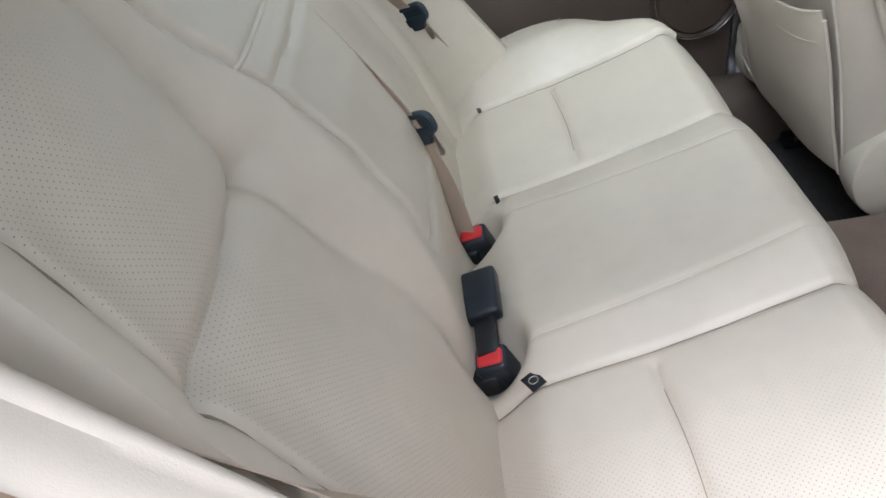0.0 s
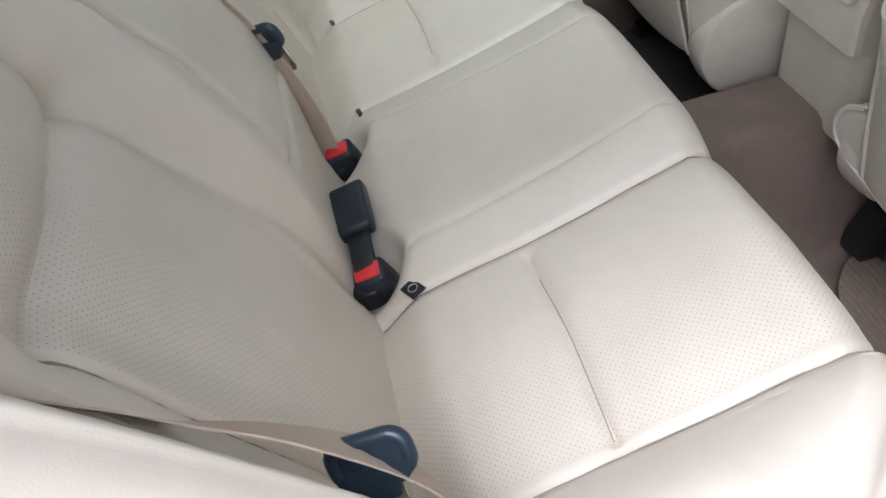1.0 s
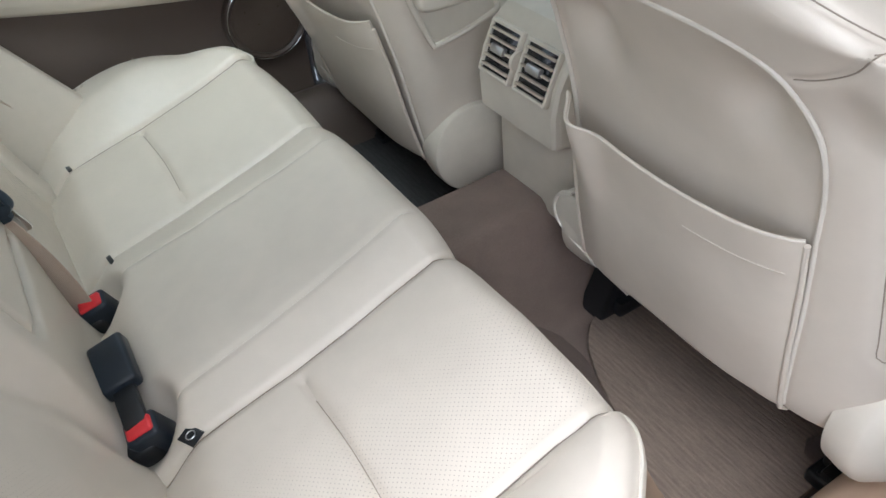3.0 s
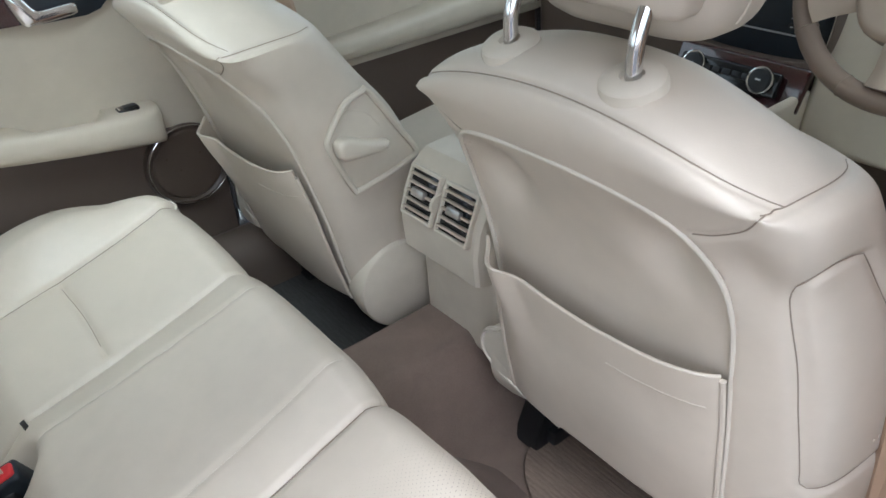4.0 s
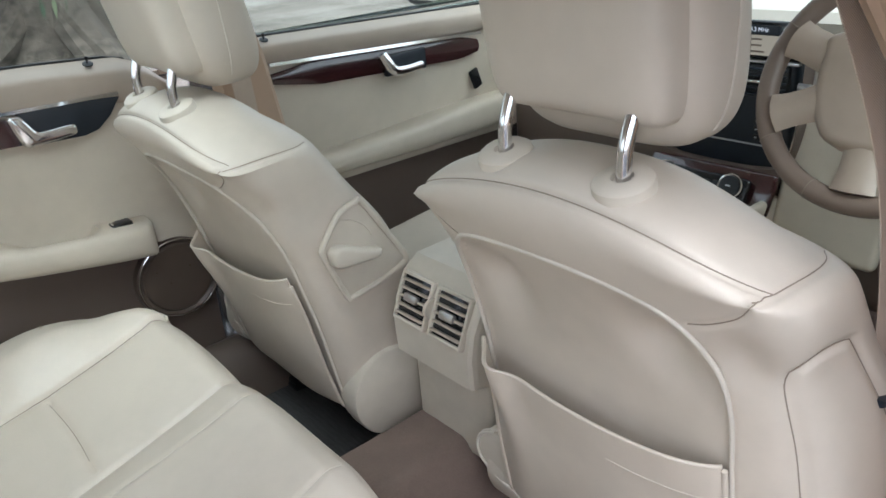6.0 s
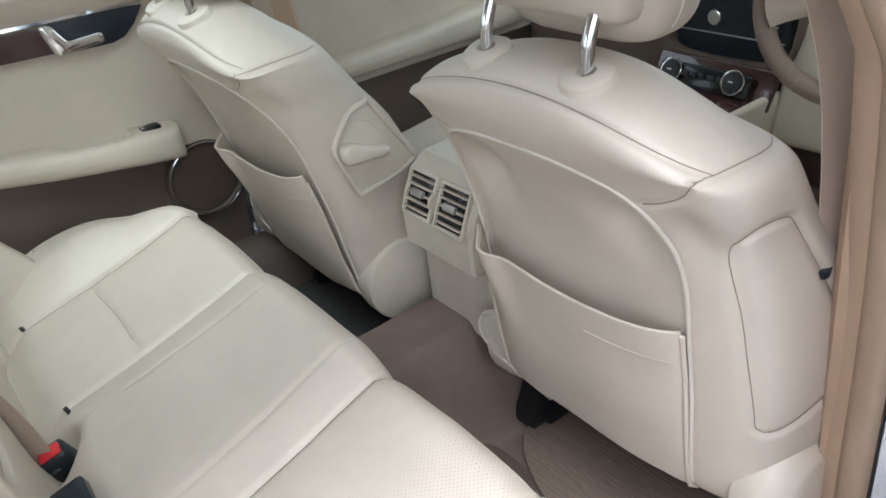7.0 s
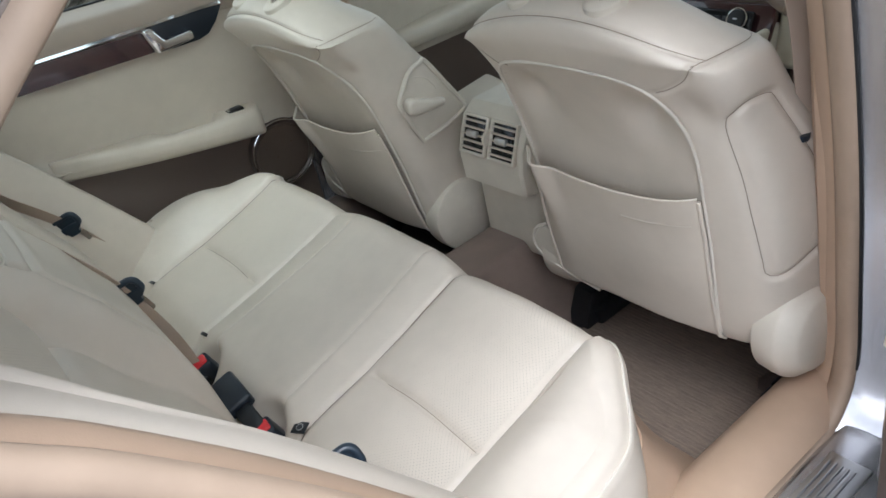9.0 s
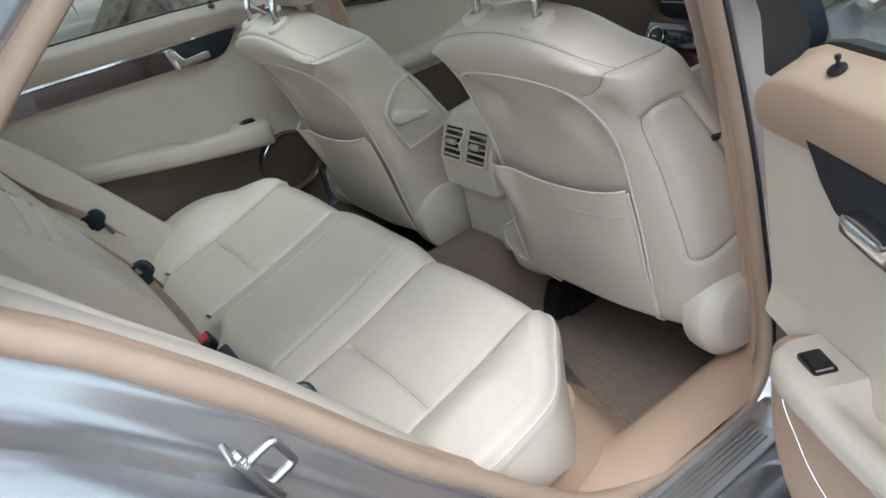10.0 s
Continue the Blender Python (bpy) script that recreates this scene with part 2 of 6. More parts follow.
def curve_through(points, n, closed=False):
    """n points on a smooth line through the given ones, evenly spaced."""
    p = np.asarray(points, float)
    k = len(p)
    out = []
    for i in range(k if closed else k - 1):
        if closed:
            a, b, c, d = p[(i - 1) % k], p[i], p[(i + 1) % k], p[(i + 2) % k]
        else:
            b, c = p[i], p[i + 1]
            a = p[i - 1] if i else 2 * b - c
            d = p[i + 2] if i + 2 < k else 2 * c - b
        for s in np.linspace(0, 1, 16, endpoint=False):
            out.append(0.5 * (2 * b + (c - a) * s + (2 * a - 5 * b + 4 * c - d) * s * s + (3 * b - a - 3 * c + d) * s ** 3))
    out.append(p[0] if closed else p[-1])
    out = np.array(out)
    length = np.concatenate([[0], np.cumsum(np.linalg.norm(np.diff(out, axis=0), axis=1))])
    at = np.linspace(0, length[-1], n + 1 if closed else n)
    out = np.stack([np.interp(at, length, out[:, j]) for j in range(p.shape[1])], 1)
    return out[:-1] if closed else out


def grid_faces(nu, nv, close_u=False, close_v=False, flip=False):
    out = []
    for i in range(nu if close_u else nu - 1):
        for j in range(nv if close_v else nv - 1):
            q = (i * nv + j, ((i + 1) % nu) * nv + j, ((i + 1) % nu) * nv + (j + 1) % nv, i * nv + (j + 1) % nv)
            out.append(q[::-1] if flip else q)
    return out


def tube(path, radius, n=8, closed=False, squash=1.0):
    """A round bar along a path; radius may be one number or one a point."""
    p = np.asarray(path, float)
    k = len(p)
    rad = np.full(k, radius) if np.isscalar(radius) else np.asarray(radius, float)
    t = np.gradient(p, axis=0) if not closed else np.roll(p, -1, 0) - np.roll(p, 1, 0)
    t /= np.linalg.norm(t, axis=1)[:, None] + 1e-12
    ref = np.array([0, 0, 1.0]) if abs(t[0][2]) < 0.9 else np.array([1.0, 0, 0])
    verts = []
    for i in range(k):
        ref = ref - t[i] * (ref @ t[i])
        ref /= np.linalg.norm(ref) + 1e-12
        side = np.cross(t[i], ref)
        for a in np.linspace(0, 2 * np.pi, n, endpoint=False):
            verts.append(p[i] + rad[i] * (np.cos(a) * ref * squash + np.sin(a) * side))
    faces = grid_faces(k, n, close_u=closed, close_v=True)
    if not closed:
        faces += [tuple(range(n)), tuple(reversed(range((k - 1) * n, k * n)))]
    return verts, faces


def sweep(path, across, thick, width, half=None):
    """A flat band (belt, strip) along a path: across and thick are directions, one for all points or one a point."""
    p = np.asarray(path, float)
    a = np.broadcast_to(np.asarray(across, float), p.shape)
    b = np.broadcast_to(np.asarray(thick, float), p.shape)
    a = a / np.linalg.norm(a, axis=1)[:, None] * width / 2
    t = b
    sec = [(-1, -0.5), (1, -0.5), (1, 0.5), (-1, 0.5)]
    verts = [p[i] + a[i] * u + t[i] * v for i in range(len(p)) for u, v in sec]
    faces = grid_faces(len(p), 4, close_v=True) + [(0, 1, 2, 3), tuple(range(4 * len(p) - 1, 4 * len(p) - 5, -1))]
    return verts, faces


def sheet(points, thickness, flip=False):
    """A closed slab from a grid of points (nu, nv, 3): the other side lies thickness behind."""
    p = np.asarray(points, float)
    nu, nv, _ = p.shape
    du, dv = np.gradient(p, axis=0), np.gradient(p, axis=1)
    nrm = np.cross(du, dv)
    nrm /= np.linalg.norm(nrm, axis=2)[:, :, None] + 1e-12
    if flip:
        nrm = -nrm
    back = p - nrm * thickness
    verts = np.concatenate([p.reshape(-1, 3), back.reshape(-1, 3)])
    k = nu * nv
    faces = grid_faces(nu, nv, flip=flip) + [tuple(i + k for i in f) for f in grid_faces(nu, nv, flip=not flip)]
    rim = [i * nv for i in range(nu)] + [(nu - 1) * nv + j for j in range(1, nv)] + [i * nv + nv - 1 for i in range(nu - 2, -1, -1)] + [j for j in range(nv - 2, 0, -1)]
    for a, b in zip(rim, rim[1:] + rim[:1]):
        faces.append((b, a, a + k, b + k) if not flip else (a, b, b + k, a + k))
    return verts, faces


def lathe(profile, origin, axis, n=40):
    """A turned body: profile of (radius, height) along axis."""
    axis = Vector(axis).normalized()
    ex = axis.orthogonal().normalized()
    ey = axis.cross(ex)
    verts = []
    for a in np.linspace(0, 2 * np.pi, n, endpoint=False):
        d = ex * np.cos(a) + ey * np.sin(a)
        verts.extend(tuple(Vector(origin) + d * r + axis * h) for r, h in profile)
    k = len(profile)
    faces = grid_faces(n, k, close_u=True)
    faces.append(tuple(i * k for i in range(n))[::-1])
    faces.append(tuple(i * k + k - 1 for i in range(n)))
    return verts, faces


def smooth(x, a, b):
    t = np.clip((np.asarray(x, float) - a) / (b - a), 0, 1)
    return t * t * (3 - 2 * t)


def line_distance(p, line):
    """Distance of points (n, d) from a polyline."""
    p, line = np.asarray(p, float), np.asarray(line, float)
    best = np.full(len(p), 9.0)
    for a, b in zip(line[:-1], line[1:]):
        ab = b - a
        t = np.clip(((p - a) @ ab) / (ab @ ab + 1e-12), 0, 1)
        best = np.minimum(best, np.linalg.norm(p - a - t[:, None] * ab, axis=1))
    return best


def on_surface(shape, line, lift=0.0):
    """Each point of a line moved to the nearest place on a shape."""
    tree = BVHTree.FromPolygons([tuple(map(float, v)) for v in shape[0]], [tuple(map(int, f)) for f in shape[1]])
    out = []
    for q in line:
        place, normal, _, _ = tree.find_nearest(Vector([float(x) for x in q]))
        out.append(tuple(place + normal * lift))
    return out


def cast_on(shape, line, way, lift=0.0):
    """Each point of a line moved along a direction until it meets a shape."""
    tree = BVHTree.FromPolygons([tuple(map(float, v)) for v in shape[0]], [tuple(map(int, f)) for f in shape[1]])
    way = Vector(way).normalized()
    out = []
    for q in line:
        place, normal, _, _ = tree.ray_cast(Vector([float(x) for x in q]) - way * 0.3, way)
        if place is not None:
            out.append(tuple(place - way * lift))
    return out


def circle(r, n=32, sx=1.0, sy=1.0, cx=0.0, cy=0.0):
    return [(cx + r * sx * math.cos(a), cy + r * sy * math.sin(a)) for a in np.linspace(0, 2 * math.pi, n, endpoint=False)]


def round_rect(w, h, r, n=5, cx=0.0, cy=0.0):
    out = []
    for sx, sy, a0 in ((1, 1, 0), (-1, 1, 90), (-1, -1, 180), (1, -1, 270)):
        for k in range(n + 1):
            a = radians(a0 + 90 * k / n)
            out.append((cx + sx * (w / 2 - r) + r * math.cos(a), cy + sy * (h / 2 - r) + r * math.sin(a)))
    return out


# ---- setting: ground and body shell ----
def earth():
    m, n, l, b = material("dry_ground", 0.95, 0, (0.2, 0.17, 0.14))
    v = coords(n)
    f = noise_tex(n, l, v, 0.8, 8, 0.65)
    g = noise_tex(n, l, v, 14, 6, 0.7)
    col = ramp(n, l, calc(n, l, "ADD", calc(n, l, "MULTIPLY", f, 0.6), calc(n, l, "MULTIPLY", g, 0.4)),
               [(0.34, (0.07, 0.058, 0.046)), (0.5, (0.165, 0.145, 0.120)), (0.66, (0.29, 0.27, 0.24))])
    l.new(col, b.inputs["Base Color"])
    relief(n, l, b, g, 0.8, 0.03)
    return m


def asphalt():
    m, n, l, b = material("rough_asphalt", 0.9, 0, (0.06, 0.06, 0.06))
    v = coords(n)
    f = noise_tex(n, l, v, 160, 3, 0.7)
    l.new(ramp(n, l, f, [(0.35, (0.02, 0.02, 0.021)), (0.55, (0.06, 0.06, 0.062)), (0.72, (0.22, 0.215, 0.21))]), b.inputs["Base Color"])
    relief(n, l, b, f, 0.8, 0.006)
    return m


def build_ground():
    k = 60
    xs = np.concatenate([-np.geomspace(400, 1.2, k), np.linspace(-1, 1, 9), np.geomspace(1.2, 400, k)])
    pts = [[(x, y, 0.03 * noise.noise(Vector((x * 0.7, y * 0.7, 0.3))) * min(1, max(0, -x - 2) / 3)) for y in xs] for x in xs]
    s = np.array(pts)
    shape = [tuple(v) for v in s.reshape(-1, 3)], grid_faces(len(xs), len(xs))
    tagged(piece("ground", shape, earth()), "dry bare earth with leaf litter beside the car", "ground", kind="structure")
    strip = rbox((4.2, 0, -0.02), (6.8, 60, 0.05), 0.0)
    tagged(piece("pavement", strip, asphalt()), "grey coarse asphalt beside the open door", "asphalt", kind="structure")


# the right rear door opening, in (y, z)
OPENING = [(-0.305, 0.995), (-0.286, 0.961), (-0.242, 0.918), (-0.194, 0.864), (-0.139, 0.798), (-0.076, 0.714), (-0.006, 0.618), (0.083, 0.514), (0.143, 0.446),
           (0.215, 0.378), (0.297, 0.336), (0.446, 0.314), (0.544, 0.316), (0.598, 0.352), (0.613, 0.416), (0.606, 0.505), (0.579, 0.724), (0.533, 0.945),
           (0.48, 1.13), (0.41, 1.26), (0.28, 1.32), (0.08, 1.30), (-0.06, 1.225), (-0.141, 1.163), (-0.219, 1.104), (-0.285, 1.04)]
OPEN_LINE = curve_through(OPENING, 180, closed=True)
OPEN_MID = np.array([0.15, 0.85])


def side_x(z):
    """How far out the body side stands at a height: it leans in above the belt line."""
    return 0.675 - 0.42 * np.maximum(0, np.asarray(z) - 0.98)


def ring_band(levels, front=None, flip=False):
    """A band round the door opening; levels are (grow outwards, x offset) in metres, blending into those of front at the pillar."""
    line = OPEN_LINE
    front = front or levels
    d = np.roll(line, -1, 0) - np.roll(line, 1, 0)
    nrm = np.stack([d[:, 1], -d[:, 0]], 1) / np.linalg.norm(d, axis=1)[:, None]
    if ((line - OPEN_MID) * nrm).sum() < 0:
        nrm = -nrm
    verts = []
    for i in range(len(line)):
        k = float(smooth(line[i][0], 0.05, 0.50))
        for (g0, o0), (g1, o1) in zip(levels, front):
            y, z = line[i] + nrm[i] * (g0 + (g1 - g0) * k)
            verts.append((side_x(z) + o0 + (o1 - o0) * k, y, z))
    return verts, grid_faces(len(line), len(levels), close_u=True, flip=flip)


def build_shell():
    body = thing("car_body", "silver saloon car body with tan trimmed door opening", "car", (0, 0, 0), kind="structure")
    trim = ring_band([(0.012, -0.026), (0.004, -0.032), (-0.004, -0.045), (-0.006, -0.060), (-0.002, -0.075), (0.010, -0.088), (0.03, -0.092)],
                     [(0.030, -0.026), (0.028, -0.034), (0.032, -0.045), (0.042, -0.060), (0.054, -0.070), (0.070, -0.078), (0.10, -0.082)])
    piece("opening_trim", trim, tan_trim, body, "tan moulded trim round the door opening", sharp=85)
    seal = ring_band([(0.014, -0.030), (0.004, -0.033), (-0.008, -0.026), (-0.014, -0.012), (-0.010, 0.000), (0.002, 0.005), (0.014, 0.000), (0.016, -0.014), (0.014, -0.030)],
                     [(0.034, -0.030), (0.024, -0.033), (0.011, -0.022), (0.002, -0.010), (0.0, 0.000), (0.006, 0.007), (0.018, 0.006), (0.030, -0.010), (0.034, -0.030)])
    piece("door_seal", seal, tan_rubber, body, "tan rubber door seal", sharp=85)
    joint = ring_band([(0.012, 0.002), (0.013, 0.007)], [(0.006, 0.004), (0.012, 0.011)])[0]
    joint = [(np.array(a) + np.array(b)) / 2 for a, b in zip(joint[::2], joint[1::2])]
    joint = sorted([p for p in joint if p[1] > 0.42 and 0.40 < p[2] < 1.2], key=lambda p: p[2])
    piece("joint_strip", tube(joint, 0.0024, 6), black_rubber, body, "dark joint between seal and jamb")
    jamb = ring_band([(0.006, -0.01), (0.012, 0.004), (0.020, 0.010), (0.034, 0.014), (0.044, 0.022), (0.052, 0.040), (0.058, 0.070), (0.066, 0.085)],
                     [(0.008, -0.01), (0.014, 0.008), (0.018, 0.022), (0.022, 0.050), (0.028, 0.080), (0.036, 0.102), (0.039, 0.108), (0.041, 0.108)])
    piece("door_jamb", jamb, silver_paint, body, "silver painted door jamb", sharp=70)
    # outer skin behind the opening, following its rear edge
    line = np.array([(y, z) for y, z in OPEN_LINE if z < 1.03 and y < 0.16])
    line = line[np.argsort(line[:, 1])]
    pts = []
    for y, z in curve_through([(0.19, 0.36), *[tuple(q) for q in line[::6]], (-0.30, 1.03)], 50):
        col = []
        for w in np.linspace(0, 1, 22):
            back = 0.060 + 0.55 * w ** 1.6
            col.append((0.675 + 0.082 + 0.035 * float(smooth(w, 0.0, 0.16)) + 0.02 * float(smooth(w, 0.1, 0.6)) - 0.10 * float(smooth(z, 0.86, 1.03)) * float(smooth(w, 0.05, 0.35)), y - back * 0.86, z - back * 0.30))
        pts.append(col)
    piece("rear_wing", sheet(np.array(pts), 0.008, flip=True), silver_paint, body, "glossy silver rear wing")
    sill = [(0.655, 0.308), (0.678, 0.306), (0.690, 0.318), (0.715, 0.317), (0.755, 0.312), (0.772, 0.304), (0.782, 0.288), (0.797, 0.268), (0.825, 0.252), (0.83, 0.20), (0.79, 0.17)]
    p = np.array([[(x, y, z) for x, z in sill] for y in np.linspace(-0.1, 1.7, 20)])
    piece("sill", sheet(p, 0.004), silver_paint, body, "silver painted door sill")
    piece("sill", mirror_x(sheet(p, 0.004)), silver_paint, body)
    # inner sill cover
    top = [(0.560, 0.20), (0.566, 0.29), (0.578, 0.328), (0.595, 0.341), (0.618, 0.345), (0.642, 0.344), (0.660, 0.338), (0.674, 0.322)]
    p = np.array([[(x, y, z) for x, z in top] for y in np.linspace(0.16, 1.6, 16)])
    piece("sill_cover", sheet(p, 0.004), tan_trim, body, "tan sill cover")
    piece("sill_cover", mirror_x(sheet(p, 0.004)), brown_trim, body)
    joint = [(x, 0.268 + 0.3 * (x - 0.6), z + 0.0012) for x, z in curve_through(top[2:], 30)]
    piece("cover_joint", tube(joint, 0.0013, 6), seam_leather, body, "dark joint across the sill cover")
    joint = [(x, 0.560 + 0.5 * (x - 0.6), z + 0.0012) for x, z in curve_through(top[2:], 30)]
    piece("cover_joint", tube(joint, 0.0010, 6), seam_leather, body)
    # scuff plate with ribs
    plate = piece("scuff_plate", join(rbox((0.727, 0.385, 0.320), (0.058, 0.30, 0.006), 0.002), *[rbox((0.706 + 0.0085 * i, 0.375, 0.3235), (0.0042, 0.285, 0.0035), 0.0012) for i in range(5)]), steel, body, "ribbed brushed steel scuff plate")
    # roof with headliner; an unseen glazed opening is added to brighten the cabin
    def roof(x, y, lift=0.0):
        return (x, y, lift + 1.385 - 0.16 * (abs(x) / 0.62) ** 2.6 - 0.10 * max(0, (abs(y - 0.35) - 0.75)) ** 1.5)
    strips = [(np.linspace(-0.62, 0.62, 24), np.linspace(-0.75, -0.22, 8)), (np.linspace(-0.62, 0.62, 24), np.linspace(0.32, 1.25, 14)), (np.linspace(-0.62, -0.23, 6), np.linspace(-0.22, 0.32, 8)), (np.linspace(0.23, 0.62, 6), np.linspace(-0.22, 0.32, 8))]
    tagged(piece("ceiling", join(*[sheet(np.array([[roof(x, y) for y in ys] for x in xs]), 0.012) for xs, ys in strips]), roof_cloth), "beige cloth headliner with an opening added to let in light", "ceiling", kind="structure")
    piece("roof_skin", join(*[sheet(np.array([[roof(x, y, 0.03) for y in ys] for x in xs]), 0.012) for xs, ys in strips]), silver_paint, body)
    piece("added_light_pane", sheet(np.array([[roof(x, y, 0.028) for y in np.linspace(-0.22, 0.32, 8)] for x in np.linspace(-0.23, 0.23, 10)]), 0.005), glass, body)
    # pillars of the left side and the front and rear roof pillars
    for s in (-1, 1):
        for name, a, b, w in (("a_pillar", (0.60 * s, 1.22, 1.27), (0.70 * s, 1.95, 0.93), 0.05), ("c_pillar", (0.58 * s, -0.35, 1.27), (0.66 * s, -0.85, 0.98), 0.10)):
            path = curve_through([a, tuple((np.array(a) + np.array(b)) / 2 + np.array([0, 0, 0.03])), b], 12)
            piece(name, tube(path, w, 12), beige_trim if name == "a_pillar" else tan_trim, body)
    for name, c, z1 in (("bulkhead", (0, 2.02, 0.5), 0.9), ("tailgate", (0, -0.98, 0.55), 0.9)):
        piece(name, rbox(c, (1.5, 0.05, z1), 0.02), black_plastic if name == "bulkhead" else brown_trim, body)
    piece("parcel_shelf", rbox((0, -0.66, 0.945), (1.36, 0.60, 0.03), 0.01), tan_trim, body, "tan rear parcel shelf")
    for name, a, b in (("windscreen", (1.20, 1.29), (1.98, 0.93)), ("rear_window", (-0.55, 1.28), (-0.97, 0.98))):
        p = np.array([[(x, a[0] + (b[0] - a[0]) * t, a[1] + (b[1] - a[1]) * t - 0.05 * (x / 0.6) ** 2 * (1 - t)) for t in np.linspace(0, 1, 8)] for x in np.linspace(-0.62, 0.62, 12)])
        ob = piece(name, sheet(p, 0.004), glass, body)
    # bonnet, boot and wheels close the outside
    for name, y0, y1, z0, z1 in (("bonnet", 2.00, 3.05, 0.93, 0.76), ("boot_lid", -0.95, -1.75, 0.97, 0.90)):
        p = np.array([[(x, y0 + (y1 - y0) * t, z0 + (z1 - z0) * t ** 1.6 - 0.07 * abs(x / 0.8) ** 3 - 0.30 * float(smooth(t, 0.9, 1.0))) for t in np.linspace(0, 1, 20)] for x in np.linspace(-0.80, 0.80, 20)])
        piece(name, sheet(p, 0.01, flip=(y1 < y0)), silver_paint, body)
    for s in (-1, 1):
        for name, y0, y1 in (("front_wing", 1.55, 3.05), ("rear_side", -1.75, -0.93)):
            p = np.array([[(s * (0.80 + 0.05 * math.sin(math.pi * w)), y0 + (y1 - y0) * t, 0.22 + 0.60 * w) for w in np.linspace(0, 1, 10)] for t in np.linspace(0, 1, 10)])
            piece(name, sheet(p, 0.01, flip=(s < 0)), silver_paint, body)
        for y in (2.30, -0.95):
            wheel = piece("wheel", lathe([(0.0, 0.0), (0.20, 0.0), (0.20, 0.02), (0.0, 0.02)], (s * 0.84, y, 0.31), (s, 0, 0), 28), satin_metal, body)
            piece("tyre", lathe([(0.19, -0.16), (0.29, -0.16), (0.31, -0.12), (0.31, -0.03), (0.29, 0.01), (0.20, 0.02)], (s * 0.84, y, 0.31), (s, 0, 0), 36), black_rubber, wheel)
    for name, y in (("front_bumper", 3.06), ("rear_bumper", -1.76)):
        piece(name, rbox((0, y, 0.42), (1.66, 0.12, 0.44), 0.05, 4), silver_paint, body)
    return body


def build_striker(body):
    st = thing("door_striker", "zinc-plated door latch striker bolted to the jamb", "striker", (0.728, -0.171, 0.768))
    m = axes((0, 0, 0), (0, 0.33, -0.94), (0.05, 0.86, 0.50))
    piece("base_plate", moved(join(rbox((0, -0.001, 0), (0.080, 0.006, 0.036), 0.0025), rbox((0, 0.003, 0), (0.050, 0.008, 0.026), 0.003)), m), satin_metal, st)
    loop = [(-0.017, 0.0, 0), (-0.017, 0.020, 0), (-0.0165, 0.028, 0), (-0.012, 0.032, 0), (0.012, 0.032, 0), (0.0165, 0.028, 0), (0.017, 0.020, 0), (0.017, 0.0, 0)]
    piece("loop", moved(tube(curve_through(loop, 34), 0.0045, 10), m), satin_metal, st)
    for u in (-0.029, 0.030):
        piece("bolt", moved(lathe([(0.0, 0.0), (0.007, 0.0), (0.007, 0.006), (0.004, 0.008), (0.0, 0.008)], (u, 0, 0), (0, 1, 0), 12), m), satin_metal, st)


# ---- floor ----
def tunnel_z(x):
    return 0.20 + 0.198 * (1 - np.where(np.asarray(x) > 0, smooth(x, 0.02, 0.125), smooth(np.abs(x), 0.080, 0.150)))


def build_heel_board():
    """Carpeted panel under the front of the rear bench, curving back at both ends."""
    top = curve_through([(-0.63, 0.0), (-0.605, 0.19), (-0.575, 0.27), (-0.50, 0.325), (-0.2, 0.325), (0.2, 0.325), (0.50, 0.325), (0.575, 0.27), (0.605, 0.19), (0.63, 0.0)], 120)
    foot = curve_through([(-0.66, 0.10), (-0.64, 0.36), (-0.60, 0.44), (-0.48, 0.47), (-0.2, 0.48), (0.12, 0.56), (0.304, 0.535), (0.431, 0.492), (0.525, 0.486), (0.60, 0.45), (0.64, 0.36), (0.66, 0.10)], 120)
    pts = np.array([[(*(b + (a - b) * (1 - (1 - w) ** 1.25)), 0.19 + 0.24 * w) for w in np.linspace(0, 1, 14)] for a, b in zip(top, foot)])
    k = int(np.argmax(foot[:, 0] > 0.36))
    board = tagged(piece("heel_board", sheet(pts[:k + 1], 0.01), brown_carpet), "brown carpeted heel board below the rear bench", "carpet", kind="structure")
    piece("end_cover", sheet(pts[k:], 0.012), tan_trim, board, "tan moulded cover at the end of the heel board")


def build_floor():
    pts = []
    for x in np.linspace(-0.70, 0.66, 120):
        col = []
        for y in np.linspace(-0.2, 1.9, 90):
            z = float(tunnel_z(x)) + 0.10 * float(smooth(abs(x), 0.56, 0.66)) + 0.005 * noise.noise(Vector((x * 4, y * 4, 1)))
            col.append((x, y, z))
        pts.append(col)
    tagged(piece("floor", sheet(pts, 0.01), brown_carpet), "brown carpeted car floor with a centre tunnel", "carpet", kind="structure")
    right = [(0.125, 0.655), (0.160, 0.590), (0.230, 0.548), (0.304, 0.522), (0.367, 0.497), (0.431, 0.480), (0.478, 0.472), (0.520, 0.480), (0.54, 0.52), (0.535, 0.60), (0.53, 0.67), (0.485, 0.69), (0.475, 0.80), (0.30, 0.90), (0.16, 0.86), (0.12, 0.76)]
    left = [(-0.16, 0.32), (-0.16, 0.60), (-0.17, 0.92), (-0.40, 0.98), (-0.60, 0.92), (-0.625, 0.60), (-0.62, 0.34), (-0.40, 0.27)]
    for line, mat, name, z in ((right, brown_mat, "ribbed brown textile floor mat", 0.210), (left[::-1], dark_mat, "ribbed dark rubber-backed floor mat", 0.222)):
        c = [tuple(q) for q in curve_through(line, 60, closed=True)]
        tagged(piece("floor_mat", prism(c, 0.008, Matrix.Translation((0, 0, z)), 0.003), mat), name, "floor mat", group="rear floor mats")


